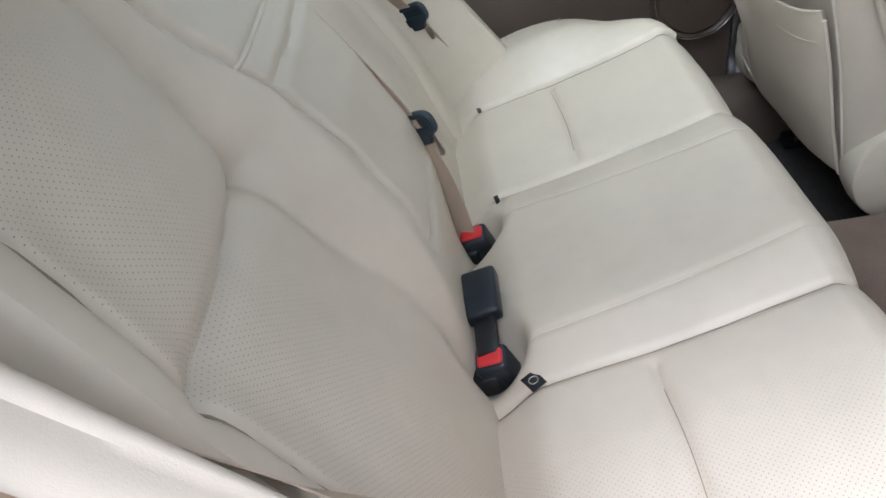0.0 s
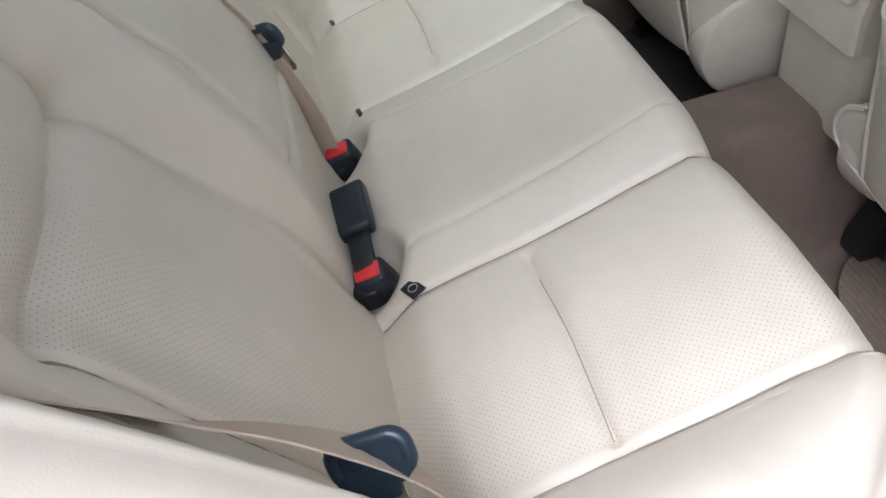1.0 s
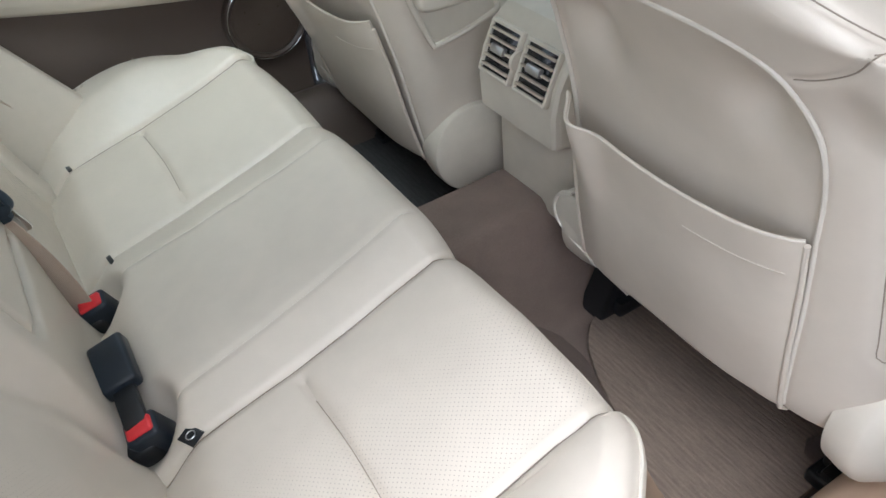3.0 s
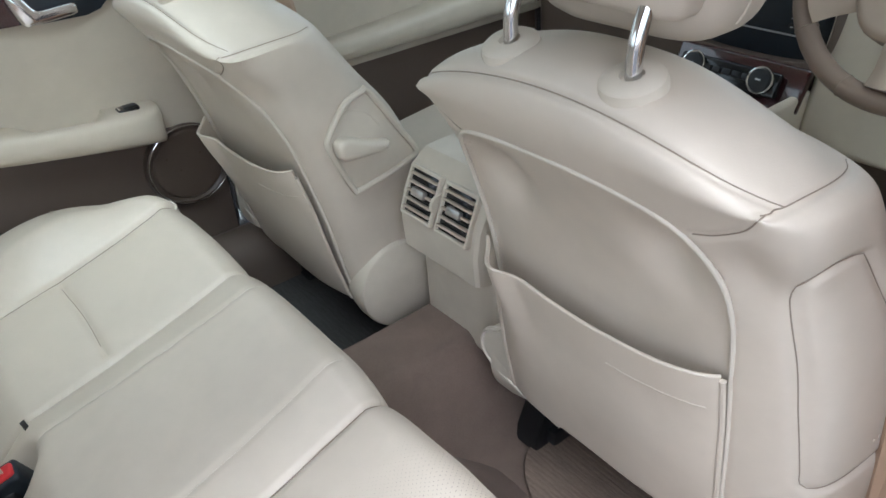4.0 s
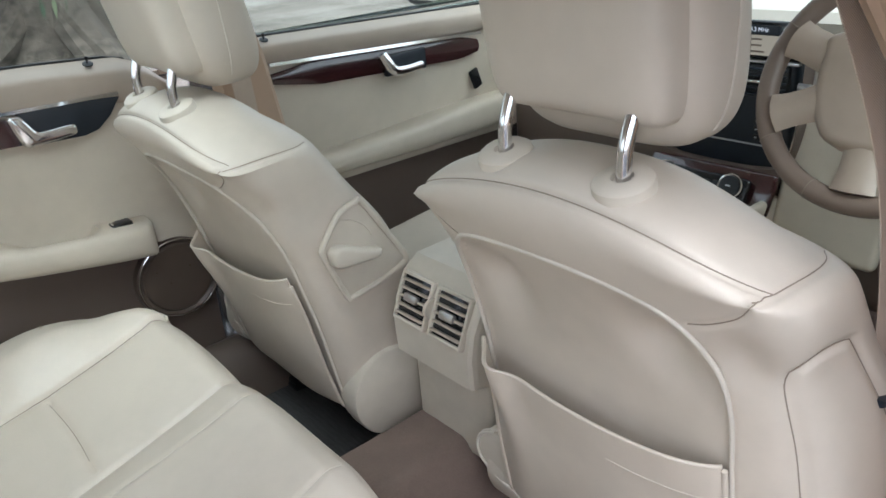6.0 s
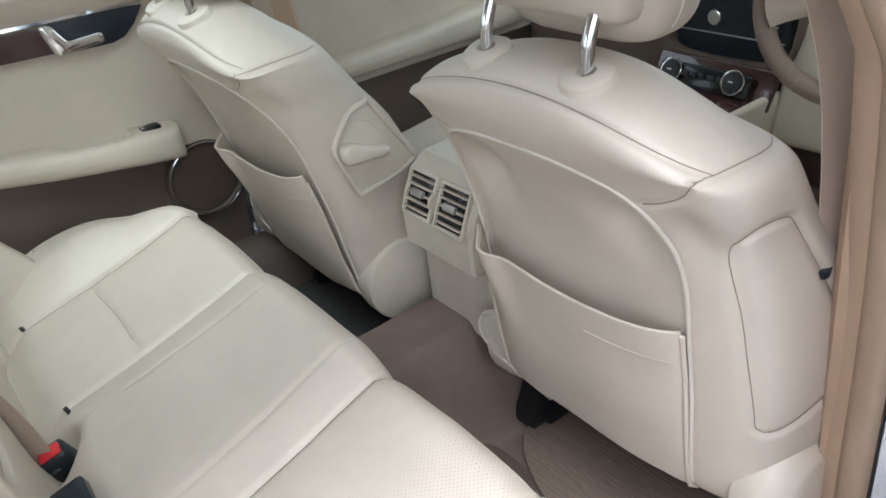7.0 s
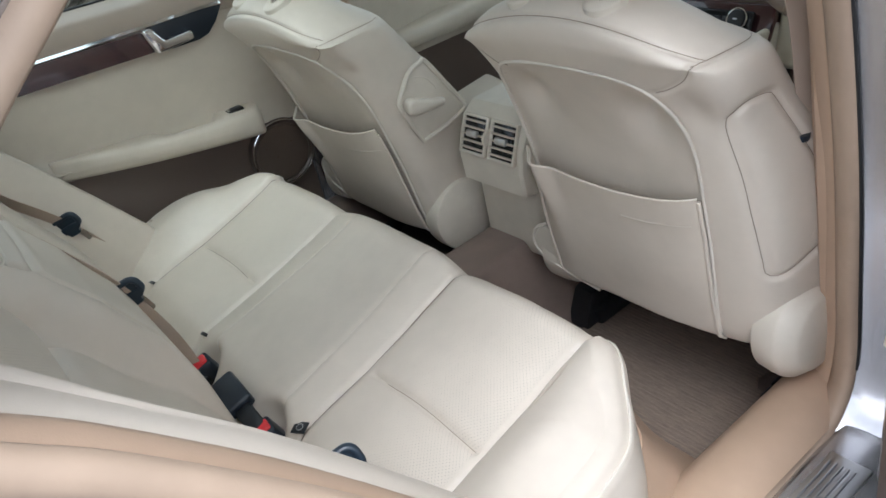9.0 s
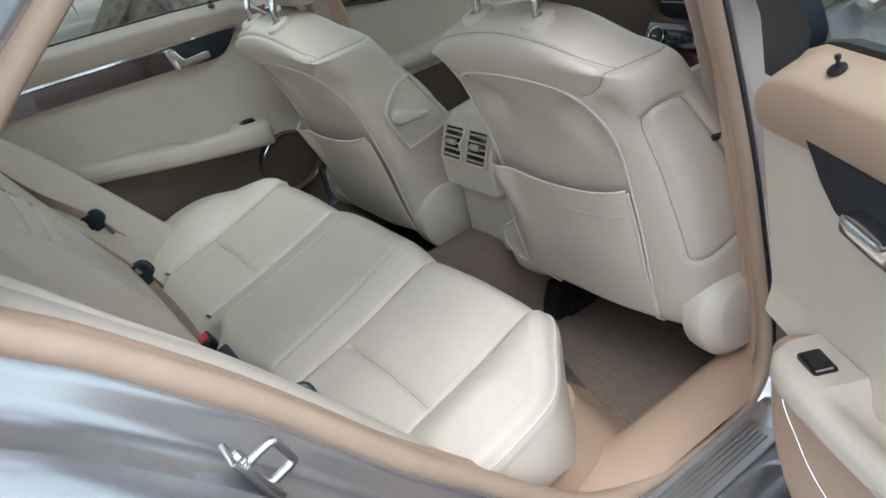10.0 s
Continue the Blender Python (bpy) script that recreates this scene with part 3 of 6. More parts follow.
# ---- rear bench ----
def cushion_top(x, y):
    ax = np.abs(x)
    z = 0.450 + 0.245 * y + 0.26 * np.maximum(0, y - 0.1) ** 2
    z = z + 0.012 * (1 - smooth(ax, 0.10, 0.20)) + 0.042 * smooth(ax, 0.44, 0.55) * (0.35 + 0.65 * smooth(y, -0.02, 0.12))
    z = z + 0.018 * smooth(np.negative(x), 0.47, 0.56) * np.exp(-((y - 0.145) / 0.10) ** 2)
    z = z - 0.035 * (1 - smooth(y, -0.06, 0.01))
    return z


def seam_relief(d, depth=0.006, width=0.004, puff=0.008, reach=0.035):
    return -depth * np.exp(-(d / width) ** 2) + puff * (1 - np.exp(-(d / reach)))


CUSHION_SEAMS = [[(s * 0.192, -0.10), (s * 0.190, 0.05), (s * 0.187, 0.25), (s * 0.184, 0.42)] for s in (-1, 1)] + \
                [[(s * 0.470, -0.10), (s * 0.462, 0.12), (s * 0.462, 0.28), (s * 0.470, 0.42)] for s in (-1, 1)]
CUSHION_CREASES = [[(s * 0.212, 0.128), (s * 0.325, 0.132), (s * 0.446, 0.128)] for s in (-1, 1)]
CUSHION_STITCH = [[(s * 0.130, -0.04), (s * 0.118, 0.18), (s * 0.108, 0.335)] for s in (-1, 1)]


def diagonal(q):
    """Lattice coordinates of the punched holes: rows 6.4 mm apart, every second one offset."""
    return np.stack([q[:, 0] + q[:, 1], q[:, 0] - q[:, 1]], 1) / 0.0064


def build_rear_cushion(bench):
    # columns run from the rear edge straight to the front; past the bolster seams they fan out to the rounded ends
    mid, fan = 240, 64
    rows = (116, 22, 24)
    nx, nv = mid + 2 * fan, sum(rows)
    xs = np.linspace(-0.475, 0.475, mid)
    rim = curve_through([(0.40, 0.354), (0.475, 0.354), (0.518, 0.337), (0.554, 0.309), (0.588, 0.277), (0.615, 0.243), (0.629, 0.20), (0.637, 0.14), (0.642, 0.08), (0.645, -0.01), (0.646, -0.10)], 400)
    rim = rim[rim[:, 0] >= 0.475]
    rim = rim[np.linspace(0, len(rim) - 1, fan + 1).round().astype(int)[1:]]
    out = np.gradient(rim, axis=0)
    out = np.stack([-out[:, 1], out[:, 0]], 1) / np.linalg.norm(out, axis=1)[:, None]
    edge_z = np.interp(rim[:, 1], [-0.10, 0.03, 0.10, 0.15, 0.21, 0.257, 0.296, 0.33, 0.355], [0.462, 0.488, 0.501, 0.507, 0.512, 0.513, 0.512, 0.511, 0.510])
    columns = [((x, 0.354), (0.0, 1.0), x, 0.035, None, 0.0) for x in xs]
    for k in range(fan):
        f = (k + 1) / fan
        start = 0.475 + 0.105 * f ** 0.9
        R = 0.035 - 0.009 * float(smooth(f, 0, 0.4))
        columns.append((rim[k] - 0.011 * out[k] * float(smooth(f, 0, 0.2)), out[k], start, R, edge_z[k] - 0.006, f))
        p, o = columns[-1][:2]
        columns.insert(0, ((-p[0], p[1]), (-o[0], o[1]), -start, R, edge_z[k], f))
    ends = [(np.array(p) - R * np.array(o), zr + 0.5 * R, f) for p, o, _, R, zr, f in columns if f and p[0] > 0]
    end_at = np.array([e[0] for e in ends])
    fine = np.linspace(0, fan - 1, 900)
    end_fall = np.interp(fine, np.arange(fan), [(float(cushion_top(*at)) - z) * float(smooth(f, 0, 0.35)) for at, z, f in ends])
    end_at = np.stack([np.interp(fine, np.arange(fan), end_at[:, c]) for c in (0, 1)], 1)
    grid = np.zeros((nx, nv, 3))
    plan = np.zeros((nx, nv, 2))
    for i, (p, o, start, R, zr, f) in enumerate(columns):
        p, o = np.array(p), np.array(o)
        inner = p - R * o
        a = np.linspace(0, 1, rows[0])[:, None]
        flat = np.array([start, -0.10]) * (1 - a) + inner * a
        z = cushion_top(flat[:, 0], flat[:, 1])
        if f:
            gap = np.linalg.norm(np.stack([np.abs(flat[:, 0]), flat[:, 1]], 1)[:, None] - end_at[None], axis=2)
            near = np.argmin(gap, 1)
            z = z - end_fall[near] * np.clip(1 - gap.min(1) / 0.10, 0, 1) ** 1.7
        turn = np.linspace(0, 0.5 * math.pi, rows[1] + 1)[1:, None]
        arc = inner + o * R * np.sin(turn)
        za = z[-1] - R * (1 - np.cos(turn[:, 0]))
        depth = 0.24 - 0.155 * float(smooth(f, 0, 0.45))
        b = np.linspace(0, 1, rows[2] + 1)[1:, None]
        lean = -0.12 * np.maximum(0, depth * b - 0.015) * (1 - float(smooth(f, 0, 0.3))) + 0.007 * np.sin(math.pi * 0.75 * b) * float(smooth(f, 0, 0.3))
        wall = p + o * lean
        grid[i] = np.concatenate([np.concatenate([flat, arc, wall]), np.concatenate([z, za, za[-1] - depth * b[:, 0]])[:, None]], 1)
        plan[i] = np.concatenate([flat, inner + o * R * turn, inner + o * (R * turn[-1] + np.minimum(depth * b, 0.03))])
    q = plan.reshape(-1, 2)
    d = np.min([line_distance(q, l) for l in CUSHION_SEAMS], axis=0)
    h = seam_relief(d)
    for l in CUSHION_CREASES:
        dl = line_distance(q, l)
        h += -0.0042 * np.exp(-(dl / 0.0045) ** 2) - 0.0045 * np.exp(-(dl / 0.013) ** 2)
    for l in CUSHION_STITCH:
        h += -0.0022 * np.exp(-(line_distance(q, l) / 0.004) ** 2)
    # valley inside the piping of the rounded ends
    rail = np.abs(np.arange(nv) - rows[0] - 12.0)[None, :] * np.where(np.abs(np.arange(nx) - (nx - 1) / 2) > mid / 2, 1.0, 99.0)[:, None]
    h += -0.0022 * np.exp(-(rail.ravel() / 3.0) ** 2)
    h += 0.0016 * np.array([noise.noise(Vector((a * 14, b * 14, 2.0))) for a, b in q])
    # hollows where the buckles come through
    for bx in (0.118, -0.118):
        r = np.hypot((q[:, 0] - bx) / 0.040, (q[:, 1] + 0.040) / 0.040)
        h += -0.03 * np.exp(-r ** 4)
    du, dv = np.gradient(grid, axis=0), np.gradient(grid, axis=1)
    nrm = np.cross(du, dv)
    nrm /= np.linalg.norm(nrm, axis=2)[:, :, None] + 1e-9
    grid += nrm * h.reshape(nx, nv, 1)
    shape = sheet(grid, 0.006)
    v = np.array(shape[0])
    n1 = (nx - 1) * (nv - 1)
    idx = np.zeros(len(shape[1]), int)
    cx = (q[:, 0].reshape(nx, nv)[:-1, :-1] + q[:, 0].reshape(nx, nv)[1:, 1:]) / 2
    cy = (q[:, 1].reshape(nx, nv)[:-1, :-1] + q[:, 1].reshape(nx, nv)[1:, 1:]) / 2
    idx[:n1] = ((np.abs(cx) > 0.205) & (np.abs(cx) < 0.452) & (cy < 0.345)).ravel()
    uv = np.zeros((len(v), 2))
    uv[:nx * nv] = diagonal(q)
    uv[nx * nv:] = diagonal(q)
    cushion = piece("seat_cushion", shape, [cream_leather, cream_perforated], bench, index=idx, uv=uv)

    def run(line, y0, y1):
        """The seam's way over the padded grid, also down the front roll."""
        line = np.asarray(line)
        out = []
        for j in range(nv):
            y = plan[nx // 2, j, 1]
            if not y0 <= y <= y1 or (out and plan[nx // 2, j, 1] == plan[nx // 2, j - 1, 1]):
                continue
            k = fan + np.interp(np.interp(y, line[:, 1], line[:, 0]), xs, np.arange(mid))
            i = min(int(k), fan + mid - 2)
            out.append(grid[i, j] * (1 - (k - i)) + grid[i + 1, j] * (k - i) + nrm[i, j] * 0.0004)
        return np.array(out)
    for l in CUSHION_SEAMS:
        piece("seam", tube(run(l, -0.06, 0.41), 0.0008, 6), seam_leather, cushion)
    for l in CUSHION_CREASES:
        c3 = cast_on((grid.reshape(-1, 3), grid_faces(nx, nv)), [(x, y, 0.60) for x, y in curve_through(l, 60)[8:]], (0, 0, -1), 0.0002)
        piece("seam", tube(c3, 0.0006, 5), seam_leather, cushion)
    for l in CUSHION_STITCH:
        c3 = run(l, -0.03, 0.34)
        piece("stitching", join(*[tube([c3[k], c3[k] * 0.25 + c3[k + 1] * 0.75], 0.0006, 5) for k in range(0, len(c3) - 1)]), welt_leather, cushion, "cream thread stitching")
    # piping along the upper edge of both rounded ends
    j = rows[0] + 14
    for ends in (range(fan + 2, 1, -1), range(nx - fan - 2, nx - 2)):
        line = [grid[i, j] + nrm[i, j] * 0.0010 for i in ends]
        piece("piping", tube(curve_through(line[::2], 120), 0.0017, 6), welt_leather, cushion, "cream leather piping")
    return cushion


BACK_DIR = np.array([0, -0.41, 0.912])
BACK_NRM = np.array([0, 0.912, 0.41])


def back_point(x, s, h=0.0):
    """A place on the rear backrest: s metres up its slope, h in front of it."""
    return np.array([x, -0.08, 0.45]) + BACK_DIR * s + BACK_NRM * h


def build_rear_backrest(bench):
    nx, nv = 290, 160
    xs = np.linspace(-0.515, 0.515, nx)
    ss = np.linspace(-0.10, 0.60, nv)
    X, S = np.meshgrid(xs, ss, indexing="ij")
    ax = np.abs(X)
    q = np.stack([X.ravel(), S.ravel()], 1)
    seams = [[(s * 0.452, -0.1), (s * 0.455, 0.2), (s * 0.455, 0.36), (s * 0.45, 0.60)] for s in (-1, 1)]
    arm = [[(0.172, 0.60), (0.150, 0.51), (0.128, 0.43), (0.108, 0.36), (0.096, 0.28), (0.094, 0.20), (0.098, 0.150), (0.084, 0.134), (0.04, 0.131), (-0.04, 0.131), (-0.110, 0.134)]]
    creases = [[(s * 0.192, 0.372), (s * 0.172, 0.22), (s * 0.152, 0.08), (s * 0.142, -0.1)] for s in (-1, 1)] + [[(s * 0.192, 0.372), (s * 0.33, 0.358), (s * 0.455, 0.36)] for s in (-1, 1)] + [[(s * 0.192, 0.372), (s * 0.20, 0.60)] for s in (-1, 1)]
    bars = [[(-0.125, 0.428), (-0.06, 0.424), (0.0, 0.423), (0.124, 0.424)]]
    fold = [(-0.125, 0.390), (0.0, 0.385), (0.112, 0.390)]
    slot = [(-0.142, 0.60), (-0.140, 0.30), (-0.135, 0.12), (-0.10, -0.04)]
    h = seam_relief(np.min([line_distance(q, l) for l in seams], axis=0), 0.008, 0.005, 0.012, 0.05)
    for l in creases[:2]:
        h += -0.014 * np.exp(-(line_distance(q, l) / 0.018) ** 2)
    for l in creases[2:]:
        dl = line_distance(q, l)
        h += -0.011 * np.exp(-(dl / 0.011) ** 2) - 0.007 * np.exp(-(dl / 0.030) ** 2)
    for l in arm:
        dl = line_distance(q, curve_through(l, 120))
        h += -0.010 * np.exp(-(dl / 0.006) ** 2)
    h += -0.024 * np.exp(-(line_distance(q, slot) / 0.007) ** 2)
    for l in bars:
        h += -0.003 * np.exp(-(line_distance(q, l) / 0.004) ** 2)
    dl = line_distance(q, fold)
    h += -0.004 * np.exp(-(dl / 0.006) ** 2) + 0.002 * np.exp(-((dl - 0.012) / 0.008) ** 2)
    h = h.reshape(nx, nv)
    bulge = np.interp(S, [-0.1, 0.0, 0.1, 0.2, 0.3, 0.4, 0.5, 0.6], [0.0, 0.004, 0.024, 0.042, 0.044, 0.030, 0.008, 0.0])
    h += bulge * (1 - smooth(ax, 0.125, 0.20))
    h += 0.022 * smooth(ax, 0.40, 0.48) - 0.03 * smooth(ax, 0.492, 0.515)
    h += 0.012 * np.exp(-((S - 0.13) / 0.10) ** 2) - 0.05 * smooth(S, 0.54, 0.62)
    grid = np.array([0, -0.08, 0.45]) + S[:, :, None] * BACK_DIR + h[:, :, None] * BACK_NRM
    grid[:, :, 0] += X
    shape = sheet(grid, 0.05, flip=True)
    n1 = (nx - 1) * (nv - 1)
    idx = np.zeros(len(shape[1]), int)
    cx = ax[:-1, :-1]
    idx[:n1] = ((cx > 0.212) & (cx < 0.447)).ravel()
    uv = diagonal(np.concatenate([q, q]))
    back = piece("backrest", shape, [cream_leather, cream_perforated], bench, index=idx, uv=uv)
    surf = (grid.reshape(-1, 3), grid_faces(nx, nv, flip=True))
    for l in seams:
        c = curve_through(l, 80)
        piece("seam", tube(on_surface(surf, [back_point(x, s) for x, s in c], 0.0010), 0.0021, 6), seam_leather, back)
    for l in arm:
        piece("seam", tube(cast_on(surf, [back_point(x, s, 0.05) for x, s in curve_through(l, 140)], -BACK_NRM, 0.0008), 0.0017, 8), welt_leather, back, "cream leather welt round the armrest")
        edge = [back_point(x + 0.0035 * np.sign(x), s, 0.05) for x, s in curve_through(l, 140)][:96]
        piece("seam", tube(cast_on(surf, edge, -BACK_NRM, 0.0002), 0.0012, 6), seam_leather, back)
    for l in bars:
        line = np.array(cast_on(surf, [back_point(x, s, 0.05) for x, s in curve_through(l, 60)], -BACK_NRM, 0.001))
        line[2:-2] = (line[:-4] + line[1:-3] + line[2:-2] + line[3:-1] + line[4:]) / 5
        piece("piping", tube(line, 0.0028, 8), welt_leather, back, "cream leather piping on the folded armrest")
    # black strips painting the shade in the gaps beside middle section and side bolsters
    c = curve_through(slot, 60)
    piece("gap_shade_strip", tube(cast_on(surf, [back_point(x, s, 0.05) for x, s in c], -BACK_NRM, 0.0005), 0.0030, 6), black_rubber, back, "black strip standing in for the shade in the gap beside the middle section")
    for e in (-1, 1):
        piece("gap_shade_strip", sweep([back_point(e * 0.5195, w, -0.008) for w in np.linspace(-0.05, 0.60, 30)], (1, 0, 0), tuple(BACK_NRM * 0.01), 0.013), black_rubber, back, "black strip standing in for the shade in the gap beside the side bolster")
    # side bolsters between backrest and doors: from the gap at the belt out to the roll at the door opening
    roll = curve_through([(0.118, 0.445), (0.052, 0.543), (-0.029, 0.660), (-0.127, 0.791), (-0.206, 0.881), (-0.272, 0.956), (-0.33, 1.01)], 50)
    for s in (-1, 1):
        pts = []
        for u in np.linspace(0, 1, 34):
            col = []
            for k in range(50):
                w = -0.07 + 0.68 * k / 49
                inner = back_point(s * 0.524, w, -0.012)
                outer = np.array([s * 0.562, roll[k][0], roll[k][1]])
                end = np.array([s * 0.622, roll[k][0] - 0.026, roll[k][1] - 0.020])
                if u < 0.7:
                    v = u / 0.7
                    p = inner * (1 - v) + outer * v
                    p = p + BACK_NRM * 0.020 * math.sin(math.pi * v ** 1.7) ** 0.8
                    p[0] = s * (0.524 + 0.038 * v ** 1.5)
                else:
                    v = (u - 0.7) / 0.3
                    p = outer * (1 - v) + end * v + np.array([0, 0.010, 0.008]) * math.sin(math.pi * v)
                col.append(tuple(p))
            pts.append(col)
        piece("side_bolster", sheet(np.array(pts), 0.02, flip=(s > 0)), cream_leather, bench, "smooth cream leather side bolster")
    return back


def build_rear_seat():
    bench = thing("rear_bench_seat", "cream leather rear bench with perforated outer panels", "car seat", (0, 0, 0))
    build_rear_cushion(bench)
    build_rear_backrest(bench)
    for x, shade in ((-0.183, 0), (-0.468, 0), (0.183, 1)):
        tag = piece("isofix_tag", moved(rbox((0, 0, 0), (0.026, 0.020 if x > 0 else 0.007, 0.0015), 0.0005), axes((x, 0.0, cushion_top(x, 0.0) + 0.004), (0.9, 0.45 if x > 0 else 0.1, 0.12), (-0.1, 0.9, 0.22))), black_plastic, bench, "small black fabric child-seat tag")
        if shade:
            m = axes((x, 0.0, cushion_top(x, 0.0) + 0.0055), (0.9, 0.45, 0.12), (-0.1, 0.9, 0.22))
            piece("emblem", moved(tube([(0.0055 * math.cos(a), 0.0055 * math.sin(a), 0) for a in np.linspace(0, 6.28, 20)], 0.0007, 5), m), satin_metal, tag)


def belt_buckle(at, frame_m, size, red, label):
    """A buckle whose local z points to its mouth; the stalk leaves at the other end."""
    t = thing("belt_buckle", label, "buckle", at, group="rear belt buckles")
    w, d, h = size
    piece("housing", moved(rbox((0, 0, 0), size, 0.006, 3), frame_m), blue_black_plastic, t)
    if red:
        piece("release_button", moved(rbox((0, 0.0, h / 2 - 0.002), (w * 0.80, d * 0.62, 0.012), 0.004, 3), frame_m), red_plastic, t, "red release button")
    else:
        piece("slot", moved(rbox((0, 0, h / 2 - 0.002), (w * 0.6, 0.006, 0.007), 0.001), frame_m), gloss_black, t)
    # black block put in for the shade that fills the gap at the buckle
    if red:
        piece("gap_block", moved(rbox((-0.016, 0.004, -0.012), (0.036, 0.050, 0.060), 0.008, 3), frame_m), black_plastic, t, "black block standing in for the shaded gap at the buckle")
    piece("stalk", moved(rbox((0, -0.003, -h / 2 - 0.024), (w * 0.62, d * 0.5, 0.062), 0.004), frame_m), black_plastic, t)
    return t


def belt_with_tongue(path, across, tongue_at, tongue_dir, label, group="seat belts", width=0.046, twist=(0.25, 0.75), tongue_across=None):
    """A belt along a path; across holds the webbing's width direction at its top and at its foot."""
    t = thing("seat_belt", label, "seat belt", (0, 0, 0), group=group)
    c = curve_through(path, 50)
    tang = np.gradient(c, axis=0)
    tang /= np.linalg.norm(tang, axis=1)[:, None]
    top, foot = [np.asarray(a, float) for a in across]
    k = smooth(np.linspace(0, 1, 50), *twist)[:, None]
    ac = top * (1 - k) + foot * k
    ac = ac - tang * (tang * ac).sum(1)[:, None]
    th = np.cross(tang, ac)
    th = th / np.linalg.norm(th, axis=1)[:, None] * 0.0015
    piece("webbing", sweep(c, ac, th, width), belt_mat, t)
    if tongue_at is not None:
        d = Vector(tongue_dir).normalized()
        m = axes(tongue_at, Vector(foot if tongue_across is None else tongue_across).normalized(), d)
        slab = round_rect(0.058, 0.034, 0.012)
        neck = [(-0.026, 0.008), (-0.021, 0.018), (-0.013, 0.021), (-0.011, 0.029), (0.011, 0.029), (0.013, 0.021), (0.021, 0.018), (0.026, 0.008), (0.0, 0.004)]
        rim = tube([(x * 0.88, y * 0.80, 0) for x, y in slab], 0.0058, 10, closed=True)
        tongue = piece("tongue", moved(join(rim, prism([(x * 0.92, y * 0.9) for x, y in slab], 0.007, Matrix.Translation((0, 0, -0.0035)), 0.002), prism([tuple(q) for q in curve_through(neck, 40, closed=True)], 0.011, Matrix.Translation((0, 0, -0.0055)), 0.004)), m), tongue_plastic, t, "navy plastic belt tongue")
        plate = [(-0.010, 0.020), (0.010, 0.020), (0.010, 0.054), (0.006, 0.059), (-0.006, 0.059), (-0.010, 0.054)]
        piece("latch_plate", moved(join(prism(plate, 0.003, Matrix.Translation((0, 0, 0.0085)), 0.0008), prism([(-0.005, 0.036), (0.005, 0.036), (0.005, 0.043), (-0.005, 0.043)], 0.0034, Matrix.Translation((0, 0, 0.0083)), 0.0)), m), chrome, tongue, "bright steel latch plate")
    return t


def build_belts():
    # axes(origin, width, thickness): the third axis points to the mouth
    for x in (0.134, -0.110):
        belt_buckle((x, -0.034, 0.424), axes((0, 0, 0), (0.15, 0.94, 0.30), (-0.94, 0.18, 0.25)), (0.040, 0.034, 0.070), True, "black belt buckle with a red release button")
    belt_buckle((0.046, -0.044, 0.470), axes((0, 0, 0), (-0.05, -0.95, -0.25), (0.1, -0.25, 0.96)), (0.046, 0.024, 0.078), False, "black centre belt buckle lying on the cushion")
    up, out = BACK_DIR, BACK_NRM
    flat, edge = (0.5, 0.8, 0.33), (0.92, 0.2, 0.4)
    # centre belt: comes out of its slot beside the armrest and runs down to its buckle
    belt_with_tongue([back_point(-0.150, 0.60, 0.0), back_point(-0.144, 0.42, 0.030), back_point(-0.138, 0.30, 0.044), back_point(-0.130, 0.20, 0.050), back_point(-0.122, 0.12, 0.046), back_point(-0.116, 0.06, 0.038), back_point(-0.112, 0.0, 0.022), back_point(-0.110, -0.06, -0.005)],
                     (edge, flat), back_point(-0.122, 0.172, 0.062), -up + 0.45 * out + np.array([0.35, 0, 0]), "tan centre seat belt hanging over the rear backrest", width=0.044)
    belt_with_tongue([back_point(-0.517, 0.64, -0.01), back_point(-0.519, 0.45, 0.012), back_point(-0.522, 0.30, 0.024), back_point(-0.530, 0.20, 0.046), back_point(-0.545, 0.10, 0.060), back_point(-0.553, 0.03, 0.060), back_point(-0.555, -0.06, 0.03)],
                     (edge, flat), back_point(-0.527, 0.165, 0.064), -up + 0.45 * out + np.array([0.3, 0, 0]), "tan rear seat belt with a dark tongue near the closed door")
    belt_with_tongue([(0.510, -0.36, 0.92), (0.503, -0.26, 0.835), (0.498, -0.188, 0.768), (0.496, -0.158, 0.736), (0.495, -0.114, 0.702), (0.494, -0.064, 0.648), (0.498, -0.036, 0.607), (0.510, -0.014, 0.556), (0.530, -0.02, 0.50)],
                     ((0.60, 0.54, 0.60), (0.96, 0.40, 0.22)), (0.497, -0.064, 0.646), (0.5, 0.1, -0.85), "tan rear seat belt with a dark tongue near the open door", twist=(0.42, 0.78), tongue_across=(0.15, 0.95, 0.22))


# ---- front seats ----
LEVELS = [(0.392, 0.590, 0.74, 0.222), (0.418, 0.561, 0.775, 0.243), (0.50, 0.548, 0.785, 0.258), (0.60, 0.537, 0.770, 0.260), (0.70, 0.520, 0.735, 0.255), (0.78, 0.497, 0.685, 0.243),
          (0.84, 0.469, 0.65, 0.236), (0.88, 0.449, 0.625, 0.225), (0.905, 0.440, 0.600, 0.215), (0.925, 0.440, 0.582, 0.200), (0.939, 0.448, 0.566, 0.174), (0.9490, 0.461, 0.549, 0.14), (0.9535, 0.476, 0.532, 0.09), (0.9545, 0.497, 0.512, 0.02)]


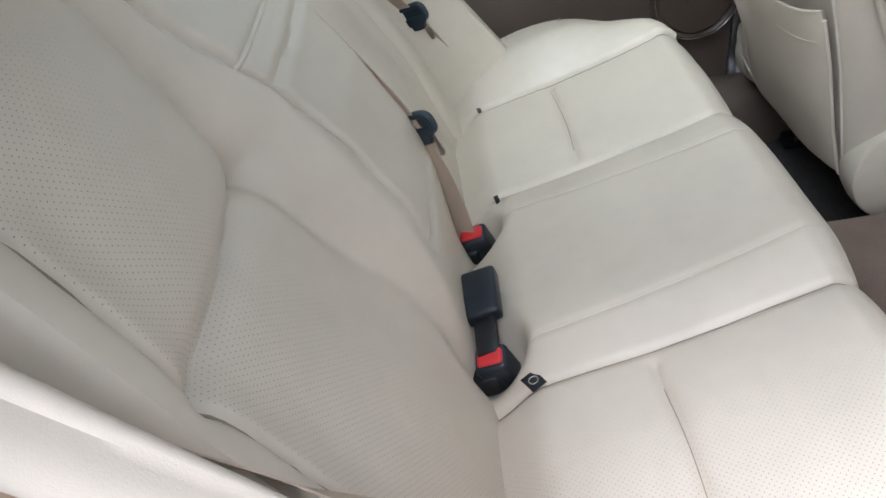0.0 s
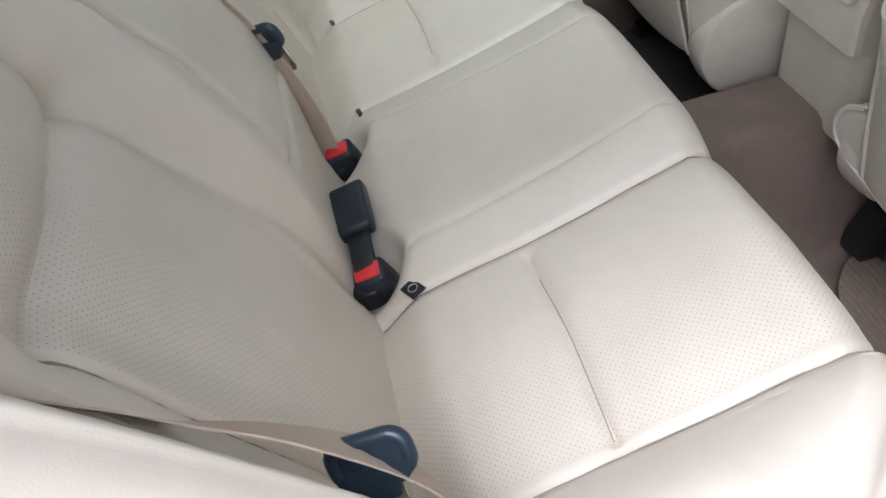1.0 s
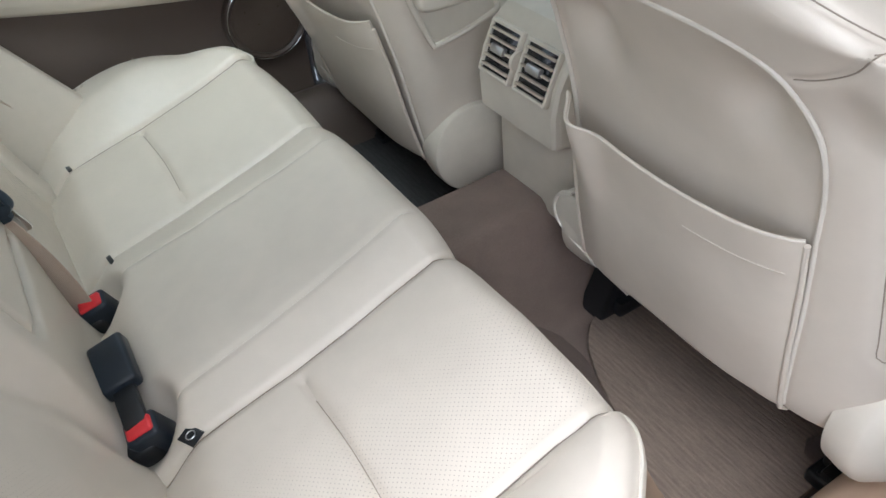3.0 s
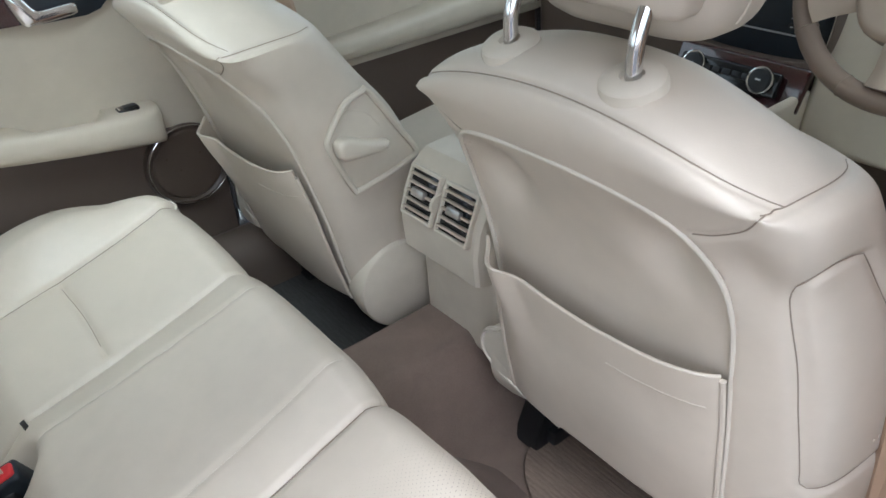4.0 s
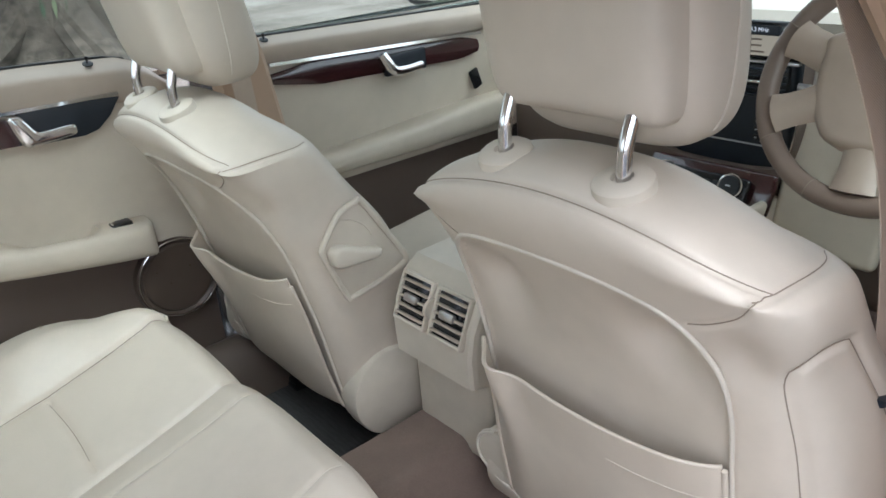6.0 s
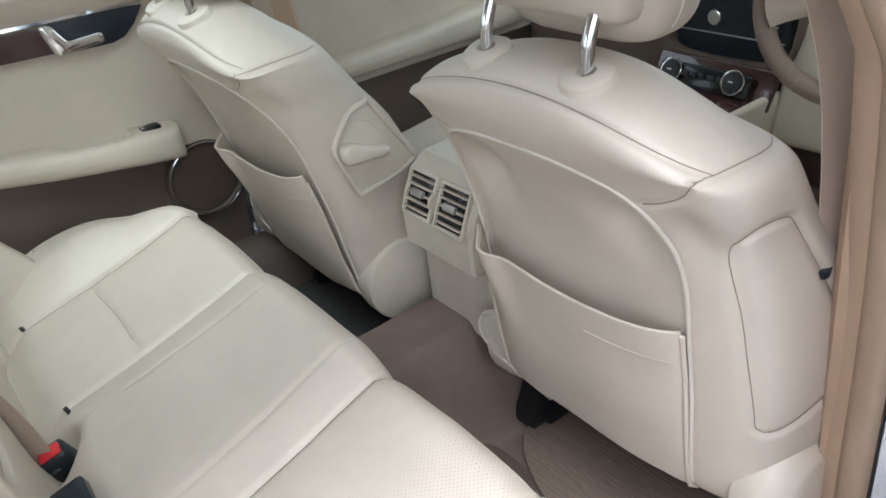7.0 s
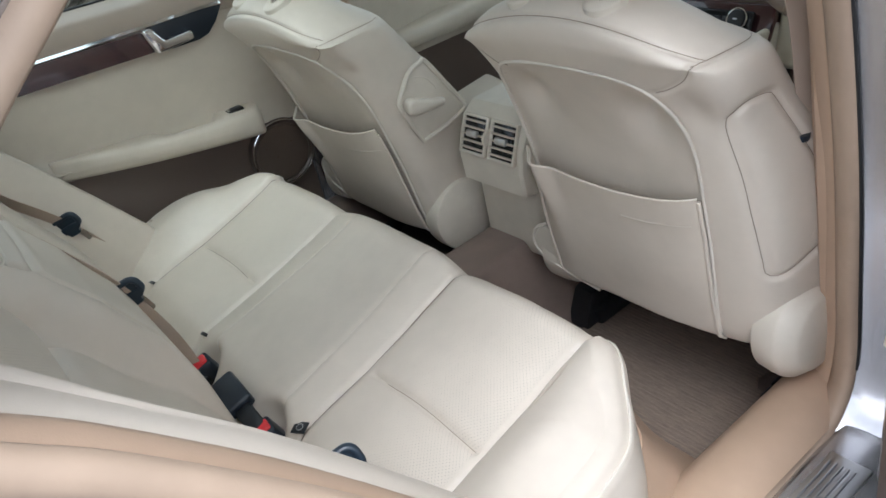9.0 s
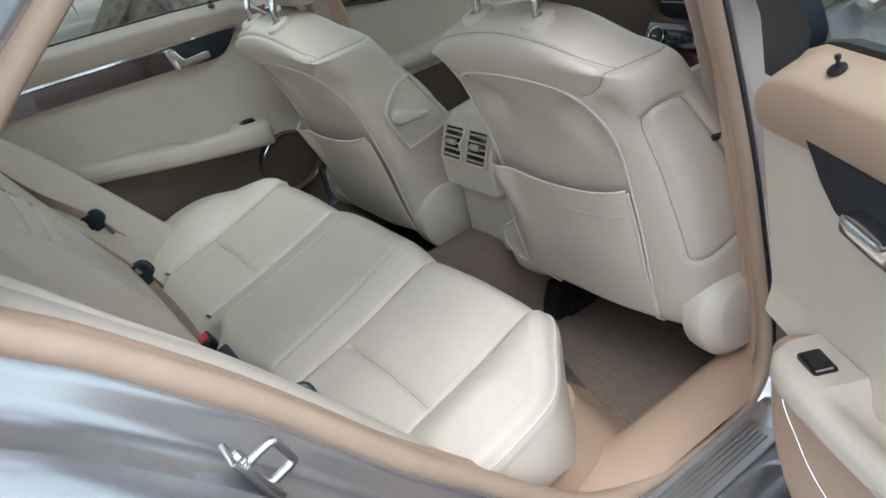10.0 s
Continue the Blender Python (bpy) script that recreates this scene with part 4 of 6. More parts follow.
def seat_body(inner):
    """Backrest of a front seat, about its own centre line."""
    lv = np.array(LEVELS)
    t = np.concatenate([[0], np.cumsum(np.linalg.norm(np.diff(lv[:, [0, 1, 3]], axis=0), axis=1))])
    rows = curve_through(lv, 300)
    n = 240
    verts = []
    ang = np.linspace(0, 2 * np.pi, 2400, endpoint=False)
    for z, yb, yf, hw in rows:
        c, s = np.cos(ang), np.sin(ang)
        ef, eb = 2 / 3.2, 2 / 5.5
        e = np.where(s < 0, eb, ef)
        x = hw * np.sign(c) * np.abs(c) ** e
        y = (yb + yf) / 2 + (yf - yb) / 2 * np.sign(s) * np.abs(s) ** e
        # the back is a little bowed and the sides draw in towards it
        y = y + 0.005 * np.where(s < 0, (x / 0.25) ** 2, 0)
        k = 0.20 - 0.15 * float(smooth(z, 0.78, 0.88))
        # the side towards the console is flat, the other one swells over the air bag
        x = np.where(x * inner > 0, x * min(hw, 0.2145 + 0.004 * float(smooth(z, 0.78, 0.86))) / hw, x * np.clip(1 + k * (y - 0.66) / hw, 0.7, 1.06))
        way = np.concatenate([[0], np.cumsum(np.hypot(np.diff(x, append=x[0]), np.diff(y, append=y[0])))])
        at = np.linspace(0, way[-1], n, endpoint=False)
        x, y = np.interp(at, way, np.append(x, x[0])), np.interp(at, way, np.append(y, y[0]))
        zz = z - np.where(z > 0.86, (x / 0.2) ** 2 * 0.042 * smooth(z, 0.86, 0.945), 0)
        verts.append(np.stack([x, y, zz], 1))
    return np.array(verts), grid_faces(len(rows), n, close_v=True, flip=False)


def back_y(x, z):
    """The rear face of a front seat."""
    return float(np.interp(z, [q[0] for q in LEVELS], [q[1] for q in LEVELS])) + 0.005 * (x / 0.25) ** 2 + 0.003 * max(0.0, (abs(x) - 0.13) / 0.05) ** 2


def panel_edge(n=90):
    """Arched outline of the back panel in (x, z)."""
    half = [(0.166, 0.42), (0.168, 0.55), (0.168, 0.66), (0.170, 0.74), (0.162, 0.795), (0.138, 0.838), (0.09, 0.856), (0.0, 0.862)]
    left = [(-x, z) for x, z in half]
    return curve_through(half + left[::-1][1:], n)


def build_front_seat(at, label, lever_side, bag_side, recline=0.0, group="front seats"):
    seat = thing("front_seat", label, "car seat", at, group=group)
    grid, faces = seat_body(-bag_side)
    off = -0.011 * bag_side
    rows, n = grid.shape[:2]
    p = grid.reshape(-1, 3)
    edge = panel_edge() + np.array([off, 0.0])
    back = p[:, 1] < 0.60
    d = line_distance(p[:, [0, 2]], edge)
    inside = (np.abs(p[:, 0] - off) < np.interp(p[:, 2], [0.42, 0.74, 0.795, 0.838, 0.856, 0.862], [0.167, 0.169, 0.162, 0.138, 0.09, 0.0])) & (p[:, 2] < 0.862) & (p[:, 2] > 0.40)
    sgn = np.where(inside, d, -d)
    inset = np.where(back, -0.006 * smooth(sgn, -0.004, 0.006), 0)
    ax_ = np.abs(p[:, 0] - off)
    dip = 0.006 * np.exp(-((ax_ / 0.125) ** 4)) * smooth(p[:, 2], 0.50, 0.66) * (1 - smooth(p[:, 2], 0.72, 0.86)) * smooth(sgn, 0.0, 0.03)
    dent = 0.021 * np.exp(-((ax_ - 0.104) / 0.034) ** 2 - ((p[:, 2] - 0.785) / 0.036) ** 2) * smooth(sgn, 0.0, 0.02)
    dent = dent + 0.009 * np.exp(-((ax_ - 0.190) / 0.020) ** 2 - ((p[:, 2] - 0.808) / 0.036) ** 2) * (1 - smooth(p[:, 1], 0.49, 0.565))
    hollow = np.where(back, -dip - dent, 0)
    top_seam = [(x, 0.462 + 0.018 * (x / 0.2) ** 2, 0.928 - 1.05 * x * x) for x in np.linspace(-0.198, 0.198, 50)]
    lines = [top_seam]
    for s in (-1, 1):
        lines.append([(s * 0.199, 0.464, 0.884), (s * 0.205, 0.50, 0.884), (s * 0.207, 0.54, 0.883), (s * 0.200, 0.59, 0.879)])
        lines.append([(s * 0.197, 0.462, 0.885), (s * 0.184, 0.462, 0.867), (s * 0.160, 0.466, 0.851), (s * 0.138, 0.47, 0.842)])
    groove = np.zeros(len(p))
    for l in lines:
        groove += -0.003 * np.exp(-(line_distance(p, cast_on((p, faces), curve_through(l, 30), (0, 0.9, -0.3) if l is top_seam else ((-l[1][0], 0.12, -0.02) if l[-1][1] > 0.55 else (-l[0][0], 0.9, -0.2)))) / 0.004) ** 2)
    # padded side panel over the air bag
    pan = [(0.520, 0.795), (0.524, 0.809), (0.540, 0.817), (0.572, 0.816), (0.588, 0.806), (0.620, 0.750), (0.668, 0.650), (0.684, 0.606), (0.682, 0.590), (0.668, 0.578), (0.60, 0.549), (0.582, 0.545), (0.572, 0.552), (0.568, 0.575), (0.556, 0.640), (0.542, 0.710)]
    pan = curve_through(pan, 90, closed=True)
    side = (np.abs(p[:, 0]) > 0.19)
    dp = line_distance(p[:, 1:], np.concatenate([pan, pan[:1]]))
    groove += np.where(side & (p[:, 0] * bag_side > 0), -0.0045 * np.exp(-(dp / 0.0055) ** 2), 0)
    g = p.reshape(rows, n, 3)
    du = np.gradient(g, axis=0)
    dv = np.roll(g, -1, 1) - np.roll(g, 1, 1)
    nr = np.cross(du, dv).reshape(-1, 3)
    nr /= np.linalg.norm(nr, axis=1)[:, None] + 1e-12
    cen = np.stack([p[:, 0] * 0, p[:, 1] * 0 + 0.63, p[:, 2]], 1)
    if ((p - cen) * nr).sum() < 0:
        nr = -nr
    p2 = p + nr * (inset + hollow + groove)[:, None]
    p2 = p2 + nr * np.array([0.0012 * noise.noise(Vector(v) * 12) for v in p])[:, None]
    faces2 = faces + [tuple(range(n)), tuple(range((rows - 1) * n, rows * n))[::-1]]
    flip = faces2
    backrest = piece("backrest", (p2, flip), cream_leather, seat)
    bm = bmesh.new()
    bm.from_mesh(backrest.data)
    bmesh.ops.recalc_face_normals(bm, faces=bm.faces[:])
    bm.to_mesh(backrest.data)
    bm.free()
    surf = (p2, faces)
    for l in lines:
        way = (0, 0.9, -0.3) if l is top_seam else ((-l[1][0], 0.12, -0.02) if l[-1][1] > 0.55 else (-l[0][0] * 1.0, 0.9, -0.2))
        piece("seam", tube(cast_on(surf, curve_through(l, 60), way, 0.0001), 0.00065, 6), seam_leather, backrest)
    rim = [(x, back_y(x, z), z) for x, z in edge]
    piece("piping", tube(cast_on((p, faces), rim, (0, 1, 0), -0.0008), 0.0028, 8), welt_leather, backrest, "cream leather piping round the back panel")
    ps = [(bag_side * 0.262, y, z) for y, z in np.concatenate([pan, pan[:1]])]
    piece("seam", tube(cast_on(surf, ps, (-bag_side, 0, 0), 0.0001), 0.0007, 6), seam_leather, backrest)
    for k, wd in enumerate((0.004, 0.005, 0.003, 0.005, 0.004, 0.004)):
        c = cast_on(surf, [(bag_side * 0.262, 0.632 + 0.0065 * k, z) for z in (0.592 + 0.0025 * k, 0.592 + 0.0025 * k + wd)], (-bag_side, 0, 0), 0.0002)
        if len(c) > 1:
            piece("embossed_bar", tube(c, 0.0008, 5), beige_plastic, backrest)
    # map pocket: a loose panel with a sagging top edge
    nu, nw = 70, 50
    yb = back_y
    pts = np.zeros((nu, nw, 3))
    for i, u in enumerate(np.linspace(-1, 1, nu)):
        x = 0.163 * u
        top = 0.676 - 0.020 * (1 - u * u) - 0.004 * u * bag_side
        for j, w in enumerate(np.linspace(0, 1, nw)):
            z = 0.400 + (top - 0.400) * w - 0.006 * (1 - u * u) * (1 - w)
            gap = 0.004 + 0.018 * (1 - u ** 4) ** 0.8 * (0.35 + 0.65 * w) + 0.020 * math.exp(-((u + 0.76) / 0.14) ** 2 - ((w - 0.95) / 0.35) ** 2)
            gap += 0.003 * noise.noise(Vector((x * 9, z * 9, 4.0)))
            pts[i, j] = (x + off, yb(x + off, z) - gap, z)
    pocket = piece("map_pocket", sheet(pts, 0.004), cream_leather, seat, "slack cream leather map pocket")
    hem = [tuple(pts[i, -1] + np.array([0, 0.001, 0.0005])) for i in range(nu)]
    piece("hem", tube(hem, 0.0022, 8), cream_leather, pocket)
    st = [pts[i, int(nw * 0.82)] + np.array([0, -0.0006, 0]) for i in range(int(nu * 0.6), nu - 2)]
    piece("stitching", join(*[tube([st[k], st[k] * 0.35 + st[k + 1] * 0.65], 0.0006, 5) for k in range(len(st) - 1)]), welt_leather, pocket, "cream thread stitching")
    for s in (-1, 1):
        c = [(s * 0.1655 + off, yb(s * 0.1655 + off, z) - 0.004, z) for z in np.linspace(0.402, 0.668, 20)]
        piece("edge_welt", tube(c, 0.0032, 8), cream_leather, pocket)
    # head restraint
    head = piece("headrest", headrest_shell(), cream_leather, seat, "cream leather head restraint")
    piece("rear_shell", headrest_back(), cream_leather, head)
    # dark ring draws the shade where the rear shell meets the cushion
    ring = [(x, 0.0, z + 1.092) for x, z in round_rect(0.201, 0.204, 0.034, 8)]
    ring = [(x, 0.533 - 0.12 * (z - 1.09), z) for x, _, z in ring]
    piece("gap", tube(ring, 0.0045, 8, closed=True), seam_leather, head, "dark ring standing in for the shaded gap round the rear shell")
    hs = headrest_shell()
    ln = [(s_ * 0.118, 0.545, z) for s_ in (1,) for z in np.linspace(1.0, 1.20, 30)]
    for s_ in (-1, 1):
        piece("seam", tube(on_surface(hs, [(s_ * 0.118, 0.556, z) for z in np.linspace(0.965, 1.20, 30)], 0.0003), 0.0011, 6), welt_leather, head)
    for s in (-1, 1):
        x = s * 0.069
        post = [(x, 0.475, 0.935), (x, 0.4755, 0.970), (x, 0.480, 0.988), (x, 0.489, 1.010), (x, 0.502, 1.04)]
        piece("post", tube(curve_through(post, 24), 0.0068, 14), chrome, head, "chrome headrest post")
        piece("post_collar", lathe([(0.0, -0.02), (0.026, -0.02), (0.0275, -0.002), (0.0265, 0.003), (0.022, 0.0065), (0.010, 0.007), (0.0085, 0.003), (0, 0.003)], (x, 0.475, 0.9480), (0, -0.27, 1), 36), beige_plastic, seat, "beige plastic post collar")
    # backrest, pocket and head restraint lean back about the recliner
    lean = Matrix.Translation((0, 0.653, 0.41 + 0.02)) @ Matrix.Rotation(recline, 4, "X") @ Matrix.Translation((0, -0.653, -0.43))
    for ob in list(seat.children):
        ob.matrix_local = lean
    # cushion and base
    pts = []
    for u in np.linspace(-1, 1, 40):
        col = []
        for w in np.linspace(0, 1, 40):
            y = 0.66 + 0.50 * w
            z = 0.44 + 0.05 * w + 0.03 * abs(u) ** 3 - 0.10 * max(0, abs(u) - 0.85) / 0.15 - 0.10 * float(smooth(w, 0.88, 1.0)) ** 2
            col.append(((0.262 if u * bag_side > 0 else 0.205) * u, y, z))
        pts.append(col)
    piece("seat_cushion", sheet(np.array(pts), 0.09), cream_leather, seat)
    piece("seat_base", rbox((0, 0.955, 0.315), (0.45, 0.39, 0.10), 0.02), black_plastic, seat, "dark seat base")
    piece("rear_skirt", rbox((0, 0.705, 0.412), (0.44, 0.11, 0.05), 0.02, 4), beige_plastic, seat, "beige moulded lower rear cover")
    for s in (-1, 1):
        piece("recliner_cover", lathe([(0.0, -0.02), (0.078, -0.02), (0.081, 0.000), (0.081, 0.014), (0.079, 0.020), (0.060, 0.040), (0.054, 0.043), (0.0, 0.044)] if s == bag_side else [(0.0, -0.02), (0.076, -0.02), (0.079, 0.0), (0.079, 0.026), (0.077, 0.031), (0.073, 0.033), (0.0, 0.034)], (s * (0.230 if s == bag_side else 0.198), 0.640, 0.425), (s, -0.05, 0.05), 44), beige_plastic, seat, "round beige recliner cover")
        rail = piece("seat_rail", rbox((s * 0.205, 0.86, 0.235), (0.045, 0.42, 0.03), 0.006), black_plastic, seat, "black seat rail")
        if s == bag_side:
            piece("rail_cap", join(rbox((s * 0.198, 0.672, 0.226), (0.062, 0.052, 0.024), 0.006, 3), rbox((s * 0.198, 0.690, 0.240), (0.054, 0.040, 0.022), 0.007, 3), rbox((s * 0.198, 0.656, 0.232), (0.040, 0.010, 0.018), 0.003)), black_plastic, rail, "stepped black rail cover")
        else:
            wedge = [(0.625, 0.214), (0.690, 0.214), (0.700, 0.300), (0.650, 0.292), (0.628, 0.245)]
            piece("rail_cap", moved(prism(wedge, 0.046, Matrix.Identity(4), 0.004), axes((s * 0.222 - 0.023, 0, 0), (0, 1, 0), (0, 0, 1))), black_plastic, rail, "wedge-shaped black rail cover")
    # moulded lip that wraps the lower corner of the backrest
    lip = [(-0.208, 0.494), (-0.236, 0.478), (-0.246, 0.455), (-0.238, 0.434), (-0.205, 0.418), (-0.150, 0.406), (-0.088, 0.398), (-0.080, 0.410), (-0.090, 0.450), (-0.150, 0.480)]
    low = piece("lower_lip", moved(prism([tuple(q) for q in curve_through(lip, 60, closed=True)], 0.060, Matrix.Identity(4), 0.010, 4), axes((0, 0.622, 0), (1, 0, 0), (0, 0, 1))), beige_plastic, seat, "beige moulded lower lip")
    for k in (0.004, 0.011):
        c = curve_through([(x * (1 - k) + 0.16 * k, 0.561 + 0.4 * k, z + 0.6 * k) for x, z in lip[:7]], 40)
        piece("piping", tube(c, 0.0022, 8), welt_leather, low, "cream piping")
    if lever_side:
        m = axes((0.2160 * lever_side, 0.617, 0.690), (0, 1, 0), (0, 0, 1))
        tri = [(-0.004, 0.083), (0.006, 0.081), (0.046, 0.018), (0.074, -0.026), (0.078, -0.038), (0.070, -0.046), (0.020, -0.060), (-0.030, -0.067), (-0.040, -0.062), (-0.062, -0.010), (-0.071, 0.016), (-0.070, 0.030), (-0.044, 0.064), (-0.028, 0.077)]
        line = curve_through(tri, 80, closed=True)
        plate = piece("lever_plate", moved(prism([tuple(q) for q in line], 0.0035, Matrix.Identity(4), 0.001), m), beige_plastic, seat, "beige kite-shaped lever surround")
        piece("rim", moved(tube([(x, y, 0.0045) for x, y in line], 0.0050, 8, closed=True), m), beige_plastic, plate)
        lever = [(-0.060, 0.024), (-0.064, 0.012), (-0.060, -0.002), (-0.046, -0.008), (-0.010, -0.010), (0.020, -0.011), (0.023, -0.003), (0.022, 0.003), (-0.012, 0.013), (-0.044, 0.027)]
        piece("lever", moved(prism([tuple(q) for q in curve_through(lever, 48, closed=True)], 0.024, Matrix.Identity(4), 0.008, 4), m), beige_plastic, plate, "beige backrest release lever")
        piece("dial", moved(tube([(-0.040 + 0.060 * math.cos(a), 0.008 + 0.054 * math.sin(a), 0.0035) for a in np.linspace(0.25, 1.65, 24)], 0.0014, 6), m), beige_plastic, plate)
    return seat


def headrest_shell():
    """Front cushion of the head restraint: a rounded loaf, wider than the rear shell."""
    verts = []
    zs = np.linspace(0, 1, 40)
    ang = np.linspace(0, 2 * np.pi, 72, endpoint=False)
    for w in zs:
        k = (1 - abs(2 * w - 1) ** 4.0) ** 0.34 if 0 < w < 1 else 0.0
        z = 0.956 + 0.254 * w
        hw, hd = 0.115 * (0.25 + 0.75 * k), 0.062 * (0.2 + 0.8 * k)
        c, s = np.cos(ang), np.sin(ang)
        x = hw * np.sign(c) * np.abs(c) ** 0.6
        y = 0.577 - 0.03 * w + hd * np.sign(s) * np.abs(s) ** 0.7 - 0.02 * (x / 0.138) ** 2
        verts.append(np.stack([x, y, np.full(72, z)], 1))
    v = np.concatenate(verts)
    return v, grid_faces(40, 72, close_v=True, flip=True) + [tuple(range(72))[::-1], tuple(range(39 * 72, 40 * 72))]


def headrest_back():
    verts = []
    ang = np.linspace(0, 2 * np.pi, 72, endpoint=False)
    for w in np.linspace(0, 1, 36):
        k = (1 - abs(2 * w - 1) ** 6.0) ** 0.4 if 0 < w < 1 else 0.0
        z = 0.992 + 0.205 * w
        hw, hd = 0.098 * (0.72 + 0.28 * k) * (1 + 0.03 * math.sin(math.pi * w)), 0.040 * (0.35 + 0.65 * k)
        c, s = np.cos(ang), np.sin(ang)
        x = hw * np.sign(c) * np.abs(c) ** 0.45
        y = 0.515 - 0.03 * w + hd * np.sign(s) * np.abs(s) ** 0.6
        verts.append(np.stack([x, y, np.full(72, z) - 0.008 * (x / 0.1) ** 2 * (1 - 2 * w)], 1))
    v = np.concatenate(verts)
    return v, grid_faces(36, 72, close_v=True, flip=True) + [tuple(range(72))[::-1], tuple(range(35 * 72, 36 * 72))]


# ---- centre console and rear vents ----
def build_console():
    con = thing("centre_console", "beige centre console with rear air vents", "console", (0, 0.6, 0.34))
    o = (0, -0.6, -0.34)
    # rear face leans forward towards the top
    prof = [(0.574, 0.532), (0.572, 0.580), (0.580, 0.620), (0.600, 0.660), (0.63, 0.680), (0.70, 0.682), (1.00, 0.64), (1.06, 0.60), (1.06, 0.50), (0.60, 0.525)]
    xs = [-0.092, -0.090, -0.084, 0.084, 0.090, 0.092]
    ins = [0.012, 0.004, 0.0, 0.0, 0.004, 0.012]
    c = np.array(prof)
    mid = np.array([0.8, 0.6])
    verts, k = [], len(prof)
    for x, d in zip(xs, ins):
        for q in c:
            v = mid - q
            r = q + v / np.linalg.norm(v) * d
            verts.append((x, r[0], r[1]))
    faces = grid_faces(len(xs), k, close_v=True) + [tuple(range(k))[::-1], tuple(range((len(xs) - 1) * k, len(xs) * k))]
    piece("housing", shifted((verts, faces), o), beige_plastic, con, sharp=30)
    piece("pedestal", shifted(rbox((0, 0.80, 0.455), (0.176, 0.39, 0.165), 0.012, 3), o), beige_plastic, con, "beige console pedestal")
    piece("tunnel_box", shifted(rbox((0, 1.12, 0.45), (0.22, 0.62, 0.22), 0.03, 3), o), brown_trim, con)
    # two vents set in the slope above
    for s in (-1, 1):
        m = axes((s * 0.041, 0.5845, 0.6300), (1, 0, 0), (0, 0.40, 0.92))
        vent = piece("air_vent", shifted(moved(join(rbox((0, 0.036, 0.0), (0.072, 0.006, 0.012), 0.003), rbox((0, -0.036, 0.0), (0.072, 0.006, 0.012), 0.003), rbox((0.034, 0, 0.0), (0.006, 0.074, 0.012), 0.003), rbox((-0.034, 0, 0.0), (0.006, 0.074, 0.012), 0.003)), m), o), beige_plastic, con, "beige framed air vent")
        piece("duct", shifted(moved(rbox((0, 0, -0.002), (0.064, 0.070, 0.006), 0.001), m), o), gloss_black, vent)
        for i in range(5):
            piece("slat", shifted(moved(rbox((0, -0.026 + 0.013 * i, 0.003), (0.062, 0.0036, 0.010), 0.0012), m), o), sand_trim, vent)
        piece("adjuster", shifted(moved(rbox((0, 0.002, 0.008), (0.030, 0.013, 0.010), 0.003), m), o), satin_metal, vent, "silver vent adjuster")
    m = axes((0, 0.5845, 0.6300), (1, 0, 0), (0, 0.40, 0.92))
    piece("vent_wheel", shifted(moved(lathe([(0, -0.003), (0.017, -0.003), (0.017, 0.003), (0, 0.003)], (0, 0, 0.0), (1, 0, 0), 24), m), o), beige_plastic, con)


# ---- doors; local x: rearwards from the hinge, y: inwards, z: up ----
def door_section(z, depth=0.0):
    """How far the door card stands inwards at a height."""
    f = 0.018 * math.exp(-((z - 0.93) / 0.05) ** 2)
    return f + 0.012 * float(1 - smooth(z, 0.50, 0.60))


